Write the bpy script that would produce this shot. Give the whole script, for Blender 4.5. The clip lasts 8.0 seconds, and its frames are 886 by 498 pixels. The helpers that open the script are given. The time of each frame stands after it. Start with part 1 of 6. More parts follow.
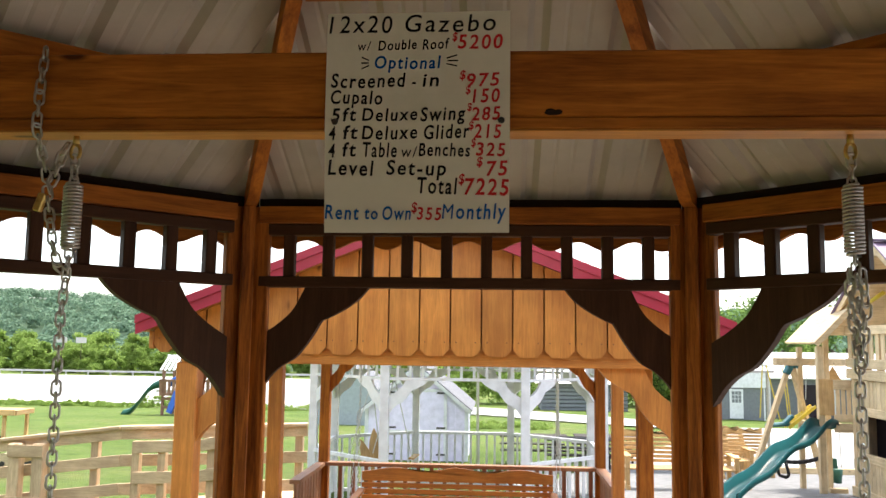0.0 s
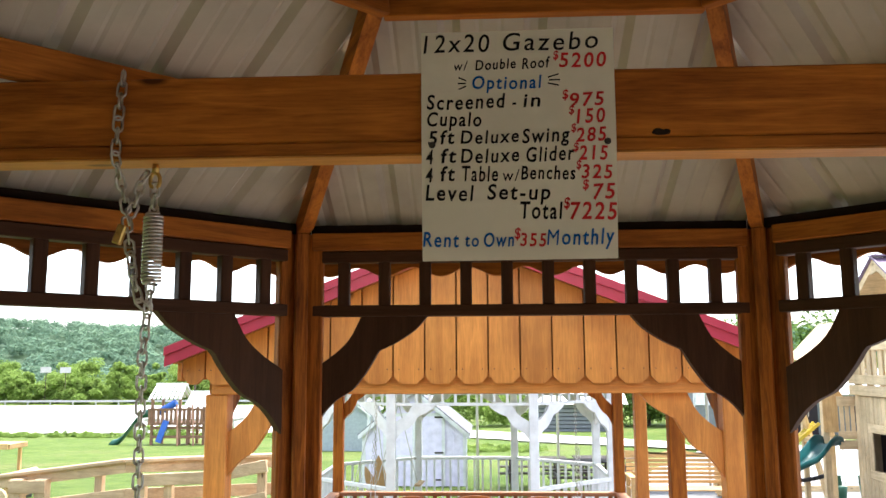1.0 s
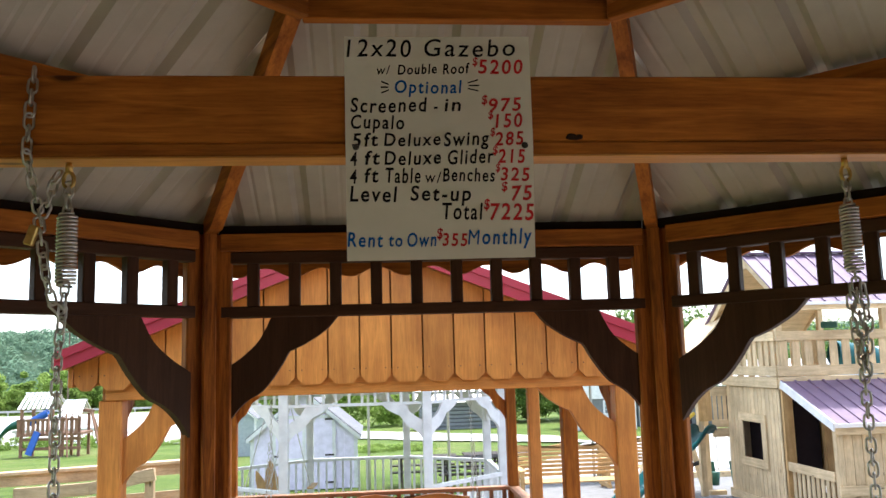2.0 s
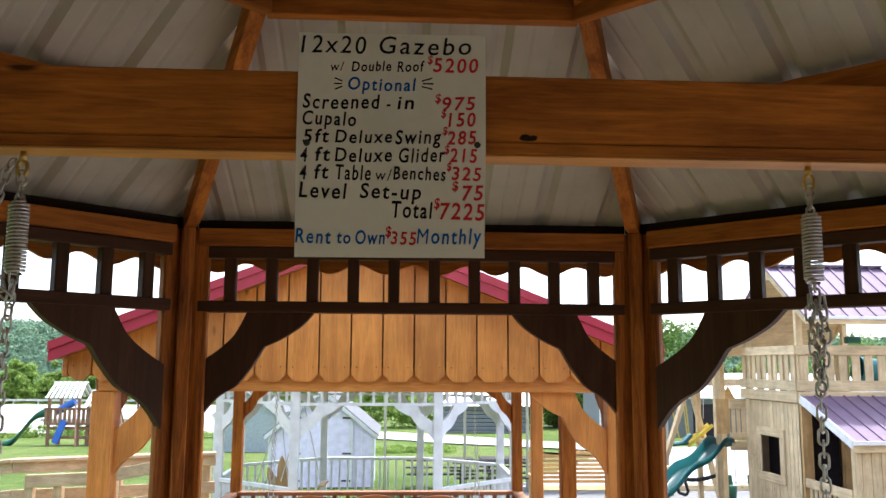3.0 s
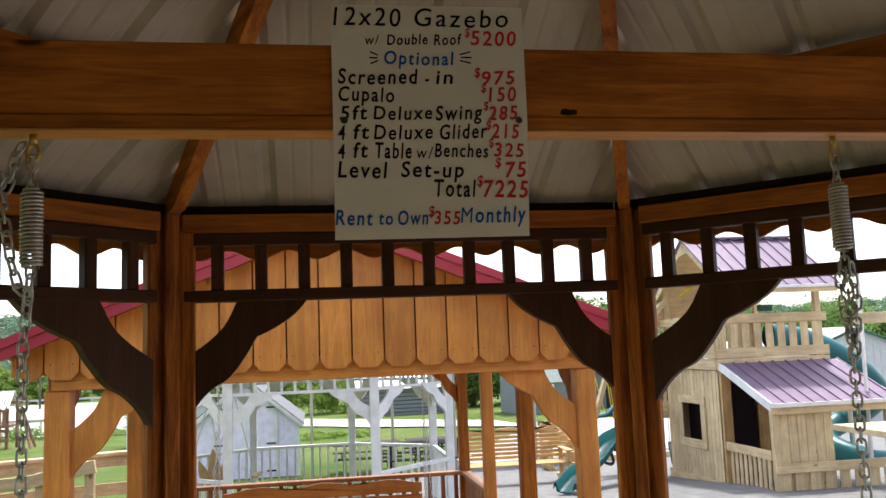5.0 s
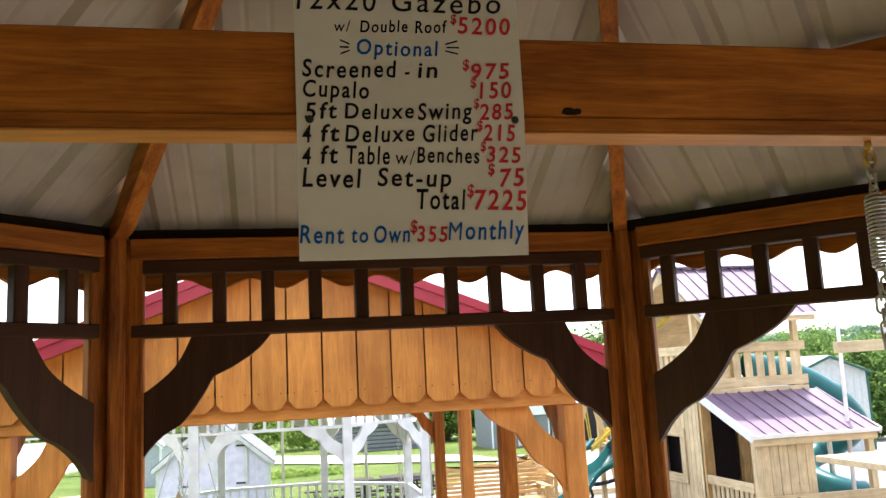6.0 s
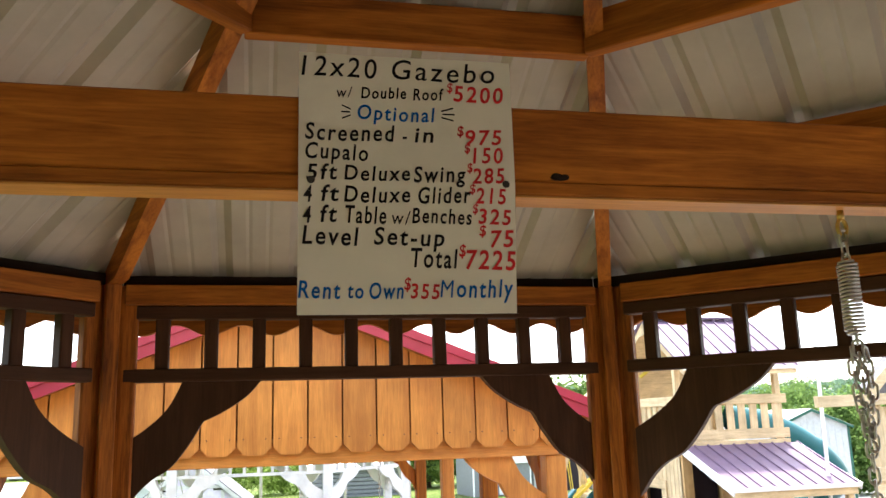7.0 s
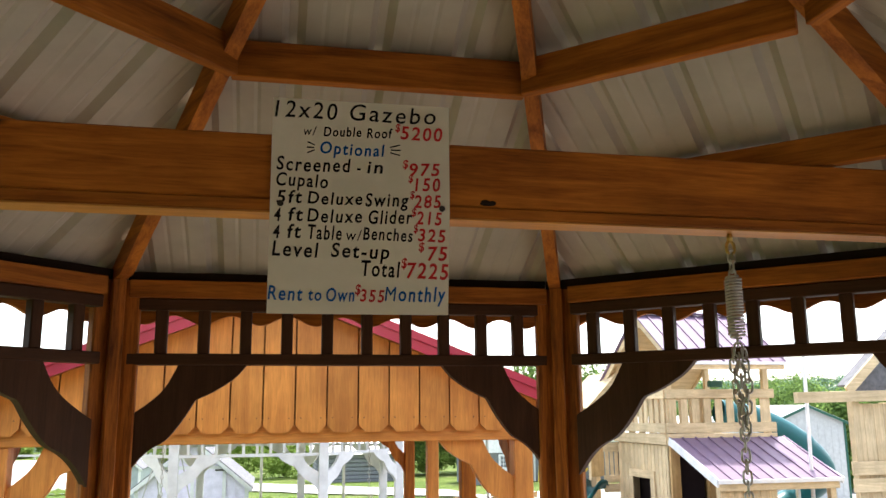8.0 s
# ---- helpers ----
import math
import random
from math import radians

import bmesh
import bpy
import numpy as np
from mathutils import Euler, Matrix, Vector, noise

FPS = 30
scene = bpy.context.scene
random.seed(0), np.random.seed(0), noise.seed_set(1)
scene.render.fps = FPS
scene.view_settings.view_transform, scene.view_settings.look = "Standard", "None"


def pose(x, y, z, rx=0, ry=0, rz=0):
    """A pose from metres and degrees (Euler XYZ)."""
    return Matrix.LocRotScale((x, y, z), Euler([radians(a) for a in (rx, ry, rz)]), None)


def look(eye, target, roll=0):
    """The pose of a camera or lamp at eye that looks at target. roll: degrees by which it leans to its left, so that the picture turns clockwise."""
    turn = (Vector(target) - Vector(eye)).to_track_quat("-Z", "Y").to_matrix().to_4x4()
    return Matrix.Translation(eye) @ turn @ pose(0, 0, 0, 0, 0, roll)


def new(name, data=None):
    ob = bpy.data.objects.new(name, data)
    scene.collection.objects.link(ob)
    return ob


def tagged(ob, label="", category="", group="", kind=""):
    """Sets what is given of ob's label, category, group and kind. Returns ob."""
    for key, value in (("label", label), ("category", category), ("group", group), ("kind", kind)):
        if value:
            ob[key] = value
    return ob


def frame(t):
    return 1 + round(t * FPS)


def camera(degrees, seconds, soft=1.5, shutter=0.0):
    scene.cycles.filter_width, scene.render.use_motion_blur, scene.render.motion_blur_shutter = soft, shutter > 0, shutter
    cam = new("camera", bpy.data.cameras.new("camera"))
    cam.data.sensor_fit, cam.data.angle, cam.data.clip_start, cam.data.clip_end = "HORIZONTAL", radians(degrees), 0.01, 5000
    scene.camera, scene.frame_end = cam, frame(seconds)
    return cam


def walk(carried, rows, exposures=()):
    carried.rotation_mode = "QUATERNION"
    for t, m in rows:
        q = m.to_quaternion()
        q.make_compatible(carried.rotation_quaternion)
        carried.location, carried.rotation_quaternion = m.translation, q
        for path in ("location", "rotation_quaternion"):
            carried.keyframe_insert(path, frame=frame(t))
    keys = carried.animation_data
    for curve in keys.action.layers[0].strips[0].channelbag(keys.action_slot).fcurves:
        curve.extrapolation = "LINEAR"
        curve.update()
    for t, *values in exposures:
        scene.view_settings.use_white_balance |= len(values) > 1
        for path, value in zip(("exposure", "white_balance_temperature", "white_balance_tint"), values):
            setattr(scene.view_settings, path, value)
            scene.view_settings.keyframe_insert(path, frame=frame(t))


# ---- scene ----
cam = camera(56.0, 8.0)
PATH = [
    (0, (0.021, -0.06, 1.634), (-0.107, 1.924, 1.852), 0.8),
    (0.5, (-0.082, 0.0, 1.65), (-0.217, 1.98, 1.901), 0.4),
    (1, (-0.242, 0.014, 1.656), (-0.335, 1.993, 1.927), -0.3),
    (1.5, (-0.341, -0.005, 1.663), (-0.211, 1.973, 1.931), -1.4),
    (2, (-0.322, -0.032, 1.65), (-0.145, 1.942, 1.917), -1.6),
    (2.2, (-0.266, -0.025, 1.644), (-0.107, 1.95, 1.918), -1.3),
    (3.5, (-0.135, -0.034, 1.64), (-0.035, 1.945, 1.91), 0.6),
    (4, (-0.242, 0.004, 1.637), (-0.138, 1.984, 1.899), 0.3),
    (4.5, (-0.367, 0.013, 1.651), (-0.147, 1.983, 1.911), -0.8),
    (5, (-0.429, 0.053, 1.646), (-0.107, 2.013, 1.876), -2.2),
    (5.2, (-0.434, 0.094, 1.656), (-0.059, 2.045, 1.887), -2.9),
    (6.3, (-0.4, 0.362, 1.659), (-0.002, 2.29, 2.011), -2.9),
    (6.5, (-0.418, 0.356, 1.659), (-0.001, 2.273, 2.042), -2.9),
    (7, (-0.433, 0.261, 1.673), (-0.01, 2.172, 2.081), -1.8),
    (7.5, (-0.452, 0.068, 1.658), (-0.022, 1.981, 2.052), -0.9),
    (8, (-0.367, -0.116, 1.654), (0.04, 1.805, 2.036), -0.5),
]
walk(cam, [(t, look(eye, target, roll)) for t, eye, target, roll in PATH], [(0, 0.78, 6650, 10), (0.5, 1.02, 6500, 10), (1, 1.10, 6350, 10), (1.5, 0.95, 6250, 10), (2, 0.80, 6150, 10), (3.5, 0.72, 6000, 10), (4, 0.64, 6050, 10), (4.5, 0.48, 6250, 10), (5.2, 0.34, 6500, 10), (6.3, 1.23, 6550, 10), (7, 1.33, 6550, 10), (7.5, 1.17, 6600, 10), (8, 0.92, 6600, 10)])

# ---- world, sun, exposure ----
world = bpy.data.worlds.new("world")
scene.world = world
world.use_nodes = True
wn = world.node_tree
for n in list(wn.nodes):
    wn.nodes.remove(n)
w_out = wn.nodes.new("ShaderNodeOutputWorld")
w_bg = wn.nodes.new("ShaderNodeBackground")
w_sky = wn.nodes.new("ShaderNodeTexSky")
w_sky.sky_type, w_sky.sun_disc = "NISHITA", False
w_sky.sun_elevation, w_sky.sun_rotation = radians(71), radians(29)
w_sky.air_density, w_sky.dust_density = 1.0, 2.0
w_hsv = wn.nodes.new("ShaderNodeHueSaturation")
w_hsv.inputs["Saturation"].default_value = 0.55
w_hsv.inputs["Value"].default_value = 2.2
w_bg.inputs["Strength"].default_value = 0.15
wn.links.new(w_sky.outputs[0], w_hsv.inputs["Color"])
wn.links.new(w_hsv.outputs[0], w_bg.inputs["Color"])
wn.links.new(w_bg.outputs[0], w_out.inputs["Surface"])

sun = new("sun", bpy.data.lights.new("sun", "SUN"))
sun.data.energy, sun.data.angle, sun.data.color = 4.4, radians(3.0), (1.0, 0.965, 0.91)
sun.matrix_world = look((0, 0, 30), (-5.0, -9.0, 0.0))


# ---- materials ----
def mat_base(name, rough=0.6, metal=0.0, spec=0.4):
    m = bpy.data.materials.new(name)
    m.use_nodes = True
    nt = m.node_tree
    b = nt.nodes["Principled BSDF"]
    b.inputs["Roughness"].default_value = rough
    b.inputs["Metallic"].default_value = metal
    b.inputs["Specular IOR Level"].default_value = spec
    return m, nt, b


def coords(nt, scale, turn=0.0):
    tc = nt.nodes.new("ShaderNodeTexCoord")
    mp = nt.nodes.new("ShaderNodeMapping")
    mp.inputs["Scale"].default_value = scale
    if turn:
        mp.vector_type = "TEXTURE"
        mp.inputs["Scale"].default_value = tuple(1 / k for k in scale)
        mp.inputs["Rotation"].default_value = (0, 0, radians(turn))
    nt.links.new(tc.outputs["Object"], mp.inputs["Vector"])
    return mp.outputs[0]


def noise_node(nt, vec, scale, detail=4, rough=0.6, dist=0.0):
    n = nt.nodes.new("ShaderNodeTexNoise")
    n.inputs["Scale"].default_value = scale
    n.inputs["Detail"].default_value = detail
    n.inputs["Roughness"].default_value = rough
    n.inputs["Distortion"].default_value = dist
    nt.links.new(vec, n.inputs["Vector"])
    return n.outputs["Fac"]


def ramp(nt, fac, stops):
    r = nt.nodes.new("ShaderNodeValToRGB")
    while len(r.color_ramp.elements) < len(stops):
        r.color_ramp.elements.new(0.5)
    for e, (p, c) in zip(r.color_ramp.elements, stops):
        e.position, e.color = p, (*c, 1)
    nt.links.new(fac, r.inputs[0])
    return r.outputs[0]


def mixc(nt, fac, a, b, mode="MIX"):
    m = nt.nodes.new("ShaderNodeMix")
    m.data_type, m.blend_type = "RGBA", mode
    for sock, v in ((m.inputs[0], fac), (m.inputs[6], a), (m.inputs[7], b)):
        if isinstance(v, (int, float)):
            sock.default_value = v
        elif isinstance(v, tuple):
            sock.default_value = (*v, 1)
        else:
            nt.links.new(v, sock)
    return m.outputs[2]


def bump(nt, b, height, strength=0.3, dist=0.01):
    bp = nt.nodes.new("ShaderNodeBump")
    bp.inputs["Strength"].default_value = strength
    bp.inputs["Distance"].default_value = dist
    nt.links.new(height, bp.inputs["Height"])
    nt.links.new(bp.outputs[0], b.inputs["Normal"])


def vary(nt, col, amount):
    """Brightness that differs from board to board."""
    oi = nt.nodes.new("ShaderNodeObjectInfo")
    mr = nt.nodes.new("ShaderNodeMapRange")
    mr.inputs["To Min"].default_value, mr.inputs["To Max"].default_value = 1 - amount, 1 + amount
    nt.links.new(oi.outputs["Random"], mr.inputs["Value"])
    h = nt.nodes.new("ShaderNodeHueSaturation")
    nt.links.new(mr.outputs[0], h.inputs["Value"])
    nt.links.new(col, h.inputs["Color"])
    return h.outputs[0]


def wood(name, dark, light, axis, rough=0.5, size=1.0, knots=True, amount=0.14, spec=0.4, turn=0.0):
    """Sawn softwood with its grain along one axis: growth bands, fine pores, blotchy stain and a few knots."""
    m, nt, b = mat_base(name, rough, 0.0, spec)
    s = [1.0, 1.0, 1.0]
    s["xyz".index(axis)] = 0.07
    v = coords(nt, tuple(k / size for k in s), turn)
    oi = nt.nodes.new("ShaderNodeObjectInfo")
    add = nt.nodes.new("ShaderNodeVectorMath")
    add.operation = "MULTIPLY_ADD"
    add.inputs[1].default_value = (7.3, 3.1, 5.7)
    nt.links.new(oi.outputs["Random"], add.inputs[0])
    nt.links.new(v, add.inputs[2])
    v2 = add.outputs[0]
    bands = noise_node(nt, v2, 22, 3, 0.55, 0.6)
    fine = noise_node(nt, v2, 160, 3, 0.7)
    blot = noise_node(nt, coords(nt, (1, 1, 1)), 3.5, 3, 0.6)
    mid = tuple((p + q) / 2 for p, q in zip(dark, light))
    c = ramp(nt, bands, [(0.30, dark), (0.48, mid), (0.58, light), (0.66, mid), (0.8, light)])
    c = mixc(nt, 0.35, c, ramp(nt, fine, [(0.3, tuple(k * 0.6 for k in dark)), (0.7, light)]))
    c = mixc(nt, 0.5, c, ramp(nt, blot, [(0.3, (0.55, 0.5, 0.48)), (0.7, (1.15, 1.12, 1.1))]), "MULTIPLY")
    if knots:
        ks = [3.0, 3.0, 3.0]
        ks["xyz".index(axis)] = 1.1
        vo = nt.nodes.new("ShaderNodeTexVoronoi")
        vo.inputs["Scale"].default_value = 1.6
        nt.links.new(coords(nt, tuple(ks), turn), vo.inputs["Vector"])
        k = ramp(nt, vo.outputs["Distance"], [(0.035, (0, 0, 0)), (0.075, (1, 1, 1))])
        c = mixc(nt, k, tuple(x * 0.35 for x in dark), c)
    c = vary(nt, c, amount)
    nt.links.new(c, b.inputs["Base Color"])
    bump(nt, b, fine, 0.25, 0.002)
    return m


STAIN_D, STAIN_L = (0.165, 0.040, 0.005), (0.50, 0.170, 0.020)
stain = {a: wood("stained_pine_" + a, STAIN_D, STAIN_L, a, 0.62, spec=0.2) for a in "xyz"}
post_pine = wood("post_pine", (0.095, 0.022, 0.004), (0.50, 0.165, 0.020), "z", 0.6, size=0.5, spec=0.2)
walnut = {a: wood("walnut_stain_" + a, (0.044, 0.019, 0.009), (0.082, 0.037, 0.018), a, 0.6, knots=False, spec=0.15) for a in "xyz"}
for turn_ in (22.5, 45, 67.5, 112.5, 135, 157.5):
    stain[turn_] = wood("stained_pine_turned", STAIN_D, STAIN_L, "x", 0.62, spec=0.2, turn=turn_)
    walnut[turn_] = wood("walnut_stain_turned", (0.044, 0.019, 0.009), (0.082, 0.037, 0.018), "x", 0.6, knots=False, spec=0.15, turn=turn_)
# paler copy of the stain, with bounced light put into its colour
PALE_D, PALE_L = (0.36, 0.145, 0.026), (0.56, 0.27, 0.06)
beam_pale = wood("pine_bounce_lit", PALE_D, PALE_L, "x", 0.5)
CEDAR_D, CEDAR_L = (0.53, 0.182, 0.034), (0.77, 0.318, 0.062)
cedar = {a: wood("cedar_" + a, CEDAR_D, CEDAR_L, a, 0.5) for a in "xyz"}
PINE_D, PINE_L = (0.56, 0.415, 0.225), (0.80, 0.635, 0.385)
pine = {a: wood("fresh_pine_" + a, PINE_D, PINE_L, a, 0.65, amount=0.1) for a in "xyz"}
TAN_D, TAN_L = (0.50, 0.30, 0.11), (0.70, 0.46, 0.20)
RAMP_D, RAMP_L = (0.50, 0.335, 0.185), (0.72, 0.53, 0.325)
ramp_pine = {a: wood("ramp_pine_" + a, RAMP_D, RAMP_L, a, 0.65, amount=0.1) for a in "xz"}
dull = {a: wood("dull_stained_pine_" + a, (0.24, 0.105, 0.045), (0.42, 0.215, 0.105), a, 0.6) for a in "xyz"}
tan = {a: wood("oiled_pine_" + a, TAN_D, TAN_L, a, 0.55) for a in "xyz"}


def plain(name, col, rough=0.5, metal=0.0, var=0.12, scale=6.0, grain=0.05, spec=0.4):
    """Painted or moulded surface with faint stains and fine relief."""
    m, nt, b = mat_base(name, rough, metal, spec)
    v = coords(nt, (1, 1, 1))
    a = noise_node(nt, v, scale, 5, 0.6)
    f = noise_node(nt, v, scale * 25, 2, 0.6)
    lo, hi = tuple(k * (1 - var) for k in col), tuple(min(1, k * (1 + var * 0.6)) for k in col)
    c = ramp(nt, a, [(0.32, lo), (0.62, hi)])
    c = vary(nt, c, 0.04)
    nt.links.new(c, b.inputs["Base Color"])
    bump(nt, b, f, grain, 0.003)
    return m


white_paint = plain("white_paint", (0.74, 0.74, 0.735), 0.45)
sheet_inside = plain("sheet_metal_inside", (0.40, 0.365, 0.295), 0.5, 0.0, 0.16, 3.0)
sheet_outside = plain("sheet_metal_outside", (0.45, 0.44, 0.42), 0.4, 0.3)
red_metal = plain("red_sheet_metal", (0.42, 0.035, 0.06), 0.35, 0.0, 0.1)
purple_metal = plain("purple_sheet_metal", (0.185, 0.125, 0.19), 0.5, 0.0, 0.1)
zinc = plain("zinc_plate", (0.48, 0.47, 0.43), 0.32, 0.9, 0.2, 60)
brass = plain("brass", (0.55, 0.38, 0.12), 0.35, 0.9, 0.2, 60)
teal = plain("teal_plastic", (0.008, 0.105, 0.112), 0.35, 0.0, 0.1, 3)
green_plastic = plain("green_plastic", (0.015, 0.09, 0.06), 0.4)
blue_plastic = plain("blue_plastic", (0.03, 0.12, 0.5), 0.4)
yellow_plastic = plain("yellow_plastic", (0.65, 0.5, 0.06), 0.4)
black_rubber = plain("black_rubber", (0.02, 0.02, 0.022), 0.7)
lilac_paint = plain("lilac_siding", (0.83, 0.77, 0.93), 0.6)
grey_siding = plain("grey_siding", (0.20, 0.21, 0.22), 0.6)
# near-black for sheets that stand in for the shade inside openings
dark_void = plain("unlit_inside", (0.035, 0.025, 0.03), 0.9)
shingle = plain("grey_shingles", (0.16, 0.16, 0.17), 0.85, 0, 0.3, 12, 0.4)
card = plain("poster_card", (0.66, 0.63, 0.52), 0.55, 0, 0.05, 5, 0.02)
ink_black = plain("black_marker", (0.010, 0.009, 0.010), 0.7, spec=0.1)
ink_blue = plain("blue_marker", (0.003, 0.095, 0.34), 0.7, spec=0.1)
ink_red = plain("red_marker", (0.52, 0.028, 0.03), 0.7, spec=0.1)
gravel_mat = plain("pale_gravel", (0.42, 0.41, 0.39), 0.9, 0, 0.22, 4, 0.5)
yard_mat = plain("grey_gravel", (0.175, 0.172, 0.167), 0.9, 0, 0.25, 5, 0.5)
# near-black for the eave's painted shade and the beam's open knot
near_black = plain("near_black_matte", (0.024, 0.015, 0.011), 0.95, spec=0.1)
rust_iron = plain("dark_iron", (0.05, 0.045, 0.04), 0.6, 0.4)


def grass_material():
    """Mown lawn: blades as fine relief, tufts, dry and clovered patches."""
    m, nt, b = mat_base("grass", 0.9, 0, 0.1)
    v = coords(nt, (1, 1, 1))
    a = noise_node(nt, v, 0.22, 6, 0.65)
    p = noise_node(nt, v, 1.3, 5, 0.7, 0.8)
    f = noise_node(nt, v, 11, 6, 0.8)
    c = ramp(nt, a, [(0.30, (0.088, 0.145, 0.033)), (0.52, (0.132, 0.190, 0.050)), (0.70, (0.185, 0.200, 0.080))])
    c = mixc(nt, 0.75, c, ramp(nt, p, [(0.32, (0.62, 0.70, 0.55)), (0.5, (1.0, 1.0, 1.0)), (0.68, (1.35, 1.22, 1.15))]), "MULTIPLY")
    c = mixc(nt, 0.8, c, ramp(nt, f, [(0.3, (0.45, 0.52, 0.4)), (0.7, (1.3, 1.22, 1.1))]), "MULTIPLY")
    nt.links.new(c, b.inputs["Base Color"])
    bump(nt, b, f, 0.9, 0.10)
    return m


def leaf_material(name, dark, light, scale):
    m, nt, b = mat_base(name, 0.85, 0, 0.06)
    g = nt.nodes.new("ShaderNodeNewGeometry")
    a = noise_node(nt, coords(nt, (1, 1, 1)), scale, 4, 0.7)
    c = ramp(nt, g.outputs["Random Per Island"], [(0.0, dark), (1.0, light)])
    c = mixc(nt, 0.6, c, ramp(nt, a, [(0.32, (0.75, 0.8, 0.75)), (0.68, (1.2, 1.15, 1.0))]), "MULTIPLY")
    nt.links.new(c, b.inputs["Base Color"])
    bump(nt, b, a, 0.4, 0.3)
    tr_ = nt.nodes.new("ShaderNodeBsdfTranslucent")
    nt.links.new(c, tr_.inputs["Color"])
    mx = nt.nodes.new("ShaderNodeMixShader")
    mx.inputs[0].default_value = 0.68
    nt.links.new(b.outputs[0], mx.inputs[1])
    nt.links.new(tr_.outputs[0], mx.inputs[2])
    nt.links.new(mx.outputs[0], nt.nodes["Material Output"].inputs["Surface"])
    return m


grass = grass_material()
leaf_bright = leaf_material("leaves_bright", (0.19, 0.29, 0.07), (0.33, 0.43, 0.13), 1.2)
leaf_mid = leaf_material("leaves_mid", (0.09, 0.16, 0.05), (0.18, 0.27, 0.08), 0.8)
# far leaves: distance haze is put into the colour, paler and bluer
leaf_far = leaf_material("leaves_far_haze_tint", (0.125, 0.21, 0.15), (0.195, 0.285, 0.20), 0.05)
bark = plain("bark", (0.10, 0.075, 0.05), 0.9, 0, 0.3, 8, 0.6)


# ---- building helpers ----
def thing(name, x, y, z, label, category, group="", kind=""):
    e = new(name)
    e.location = (x, y, z)
    e.empty_display_size = 0.1
    bpy.context.view_layer.update()
    return tagged(e, label, category, group, kind)


def mesh_of(name, bm, material, smooth=False):
    me = bpy.data.meshes.new(name)
    bm.normal_update()
    bm.to_mesh(me)
    bm.free()
    me.materials.append(material)
    if smooth:
        for p in me.polygons:
            p.use_smooth = True
    return me


def origin_of(ob):
    p = ob.location.copy()
    if ob.parent:
        p = p + origin_of(ob.parent)
    return p


def part(name, bm, material, parent, label="", smooth=False):
    """One mesh, modelled in world coordinates, under a thing or a part."""
    off = origin_of(parent)
    bmesh.ops.translate(bm, vec=-off, verts=bm.verts)
    ob = new(name, mesh_of(name, bm, material, smooth))
    ob.parent = parent
    return tagged(ob, label)


def solo(name, bm, material, label, category, kind="", smooth=False, group=""):
    return tagged(new(name, mesh_of(name, bm, material, smooth)), label, category, group, kind)


def box(bm, x0, x1, y0, y1, z0, z1, bevel=0.0):
    r = bmesh.ops.create_cube(bm, size=1.0, matrix=Matrix.Translation(((x0 + x1) / 2, (y0 + y1) / 2, (z0 + z1) / 2)) @ Matrix.Diagonal((abs(x1 - x0), abs(y1 - y0), abs(z1 - z0), 1)))
    if bevel:
        edges = list({e for v in r["verts"] for e in v.link_edges})
        bmesh.ops.bevel(bm, geom=edges, offset=bevel, segments=1, affect="EDGES", profile=0.5)
    return bm


def boxed(x0, x1, y0, y1, z0, z1, bevel=0.004):
    return box(bmesh.new(), x0, x1, y0, y1, z0, z1, bevel)


def stick(bm, p, q, w, h, up=(0, 0, 1), bevel=0.003):
    """A board from p to q: w wide across, h high along up."""
    p, q = Vector(p), Vector(q)
    d = q - p
    f = d.normalized()
    u = Vector(up)
    s = f.cross(u)
    if s.length < 1e-4:
        s = f.cross(Vector((1, 0, 0)))
    s.normalize()
    u = s.cross(f)
    m = Matrix((s, f, u)).transposed().to_4x4()
    m.translation = (p + q) / 2
    r = bmesh.ops.create_cube(bm, size=1.0, matrix=m @ Matrix.Diagonal((w, d.length, h, 1)))
    if bevel:
        edges = list({e for v in r["verts"] for e in v.link_edges})
        bmesh.ops.bevel(bm, geom=edges, offset=bevel, segments=1, affect="EDGES", profile=0.5)
    return bm


def sticked(p, q, w, h, up=(0, 0, 1), bevel=0.003):
    return stick(bmesh.new(), p, q, w, h, up, bevel)


def rod(bm, p, q, r0, r1=None, n=10):
    p, q = Vector(p), Vector(q)
    d = q - p
    m = d.to_track_quat("Z", "Y").to_matrix().to_4x4()
    m.translation = (p + q) / 2
    bmesh.ops.create_cone(bm, cap_ends=True, segments=n, radius1=r0, radius2=r0 if r1 is None else r1, depth=d.length, matrix=m)
    return bm


def outline(bm, pts, m, thick):
    """A flat outline (x, z pairs) cut from a board of that thickness, at the pose m (the board's plane is x, z)."""
    a = [bm.verts.new(m @ Vector((x, -thick / 2, z))) for x, z in pts]
    b = [bm.verts.new(m @ Vector((x, thick / 2, z))) for x, z in pts]
    n = len(pts)
    fa, fb = bm.faces.new(a), bm.faces.new(list(reversed(b)))
    for i in range(n):
        bm.faces.new((a[(i + 1) % n], a[i], b[i], b[(i + 1) % n]))
    bmesh.ops.triangulate(bm, faces=[fa, fb])
    bmesh.ops.recalc_face_normals(bm, faces=bm.faces)
    return bm


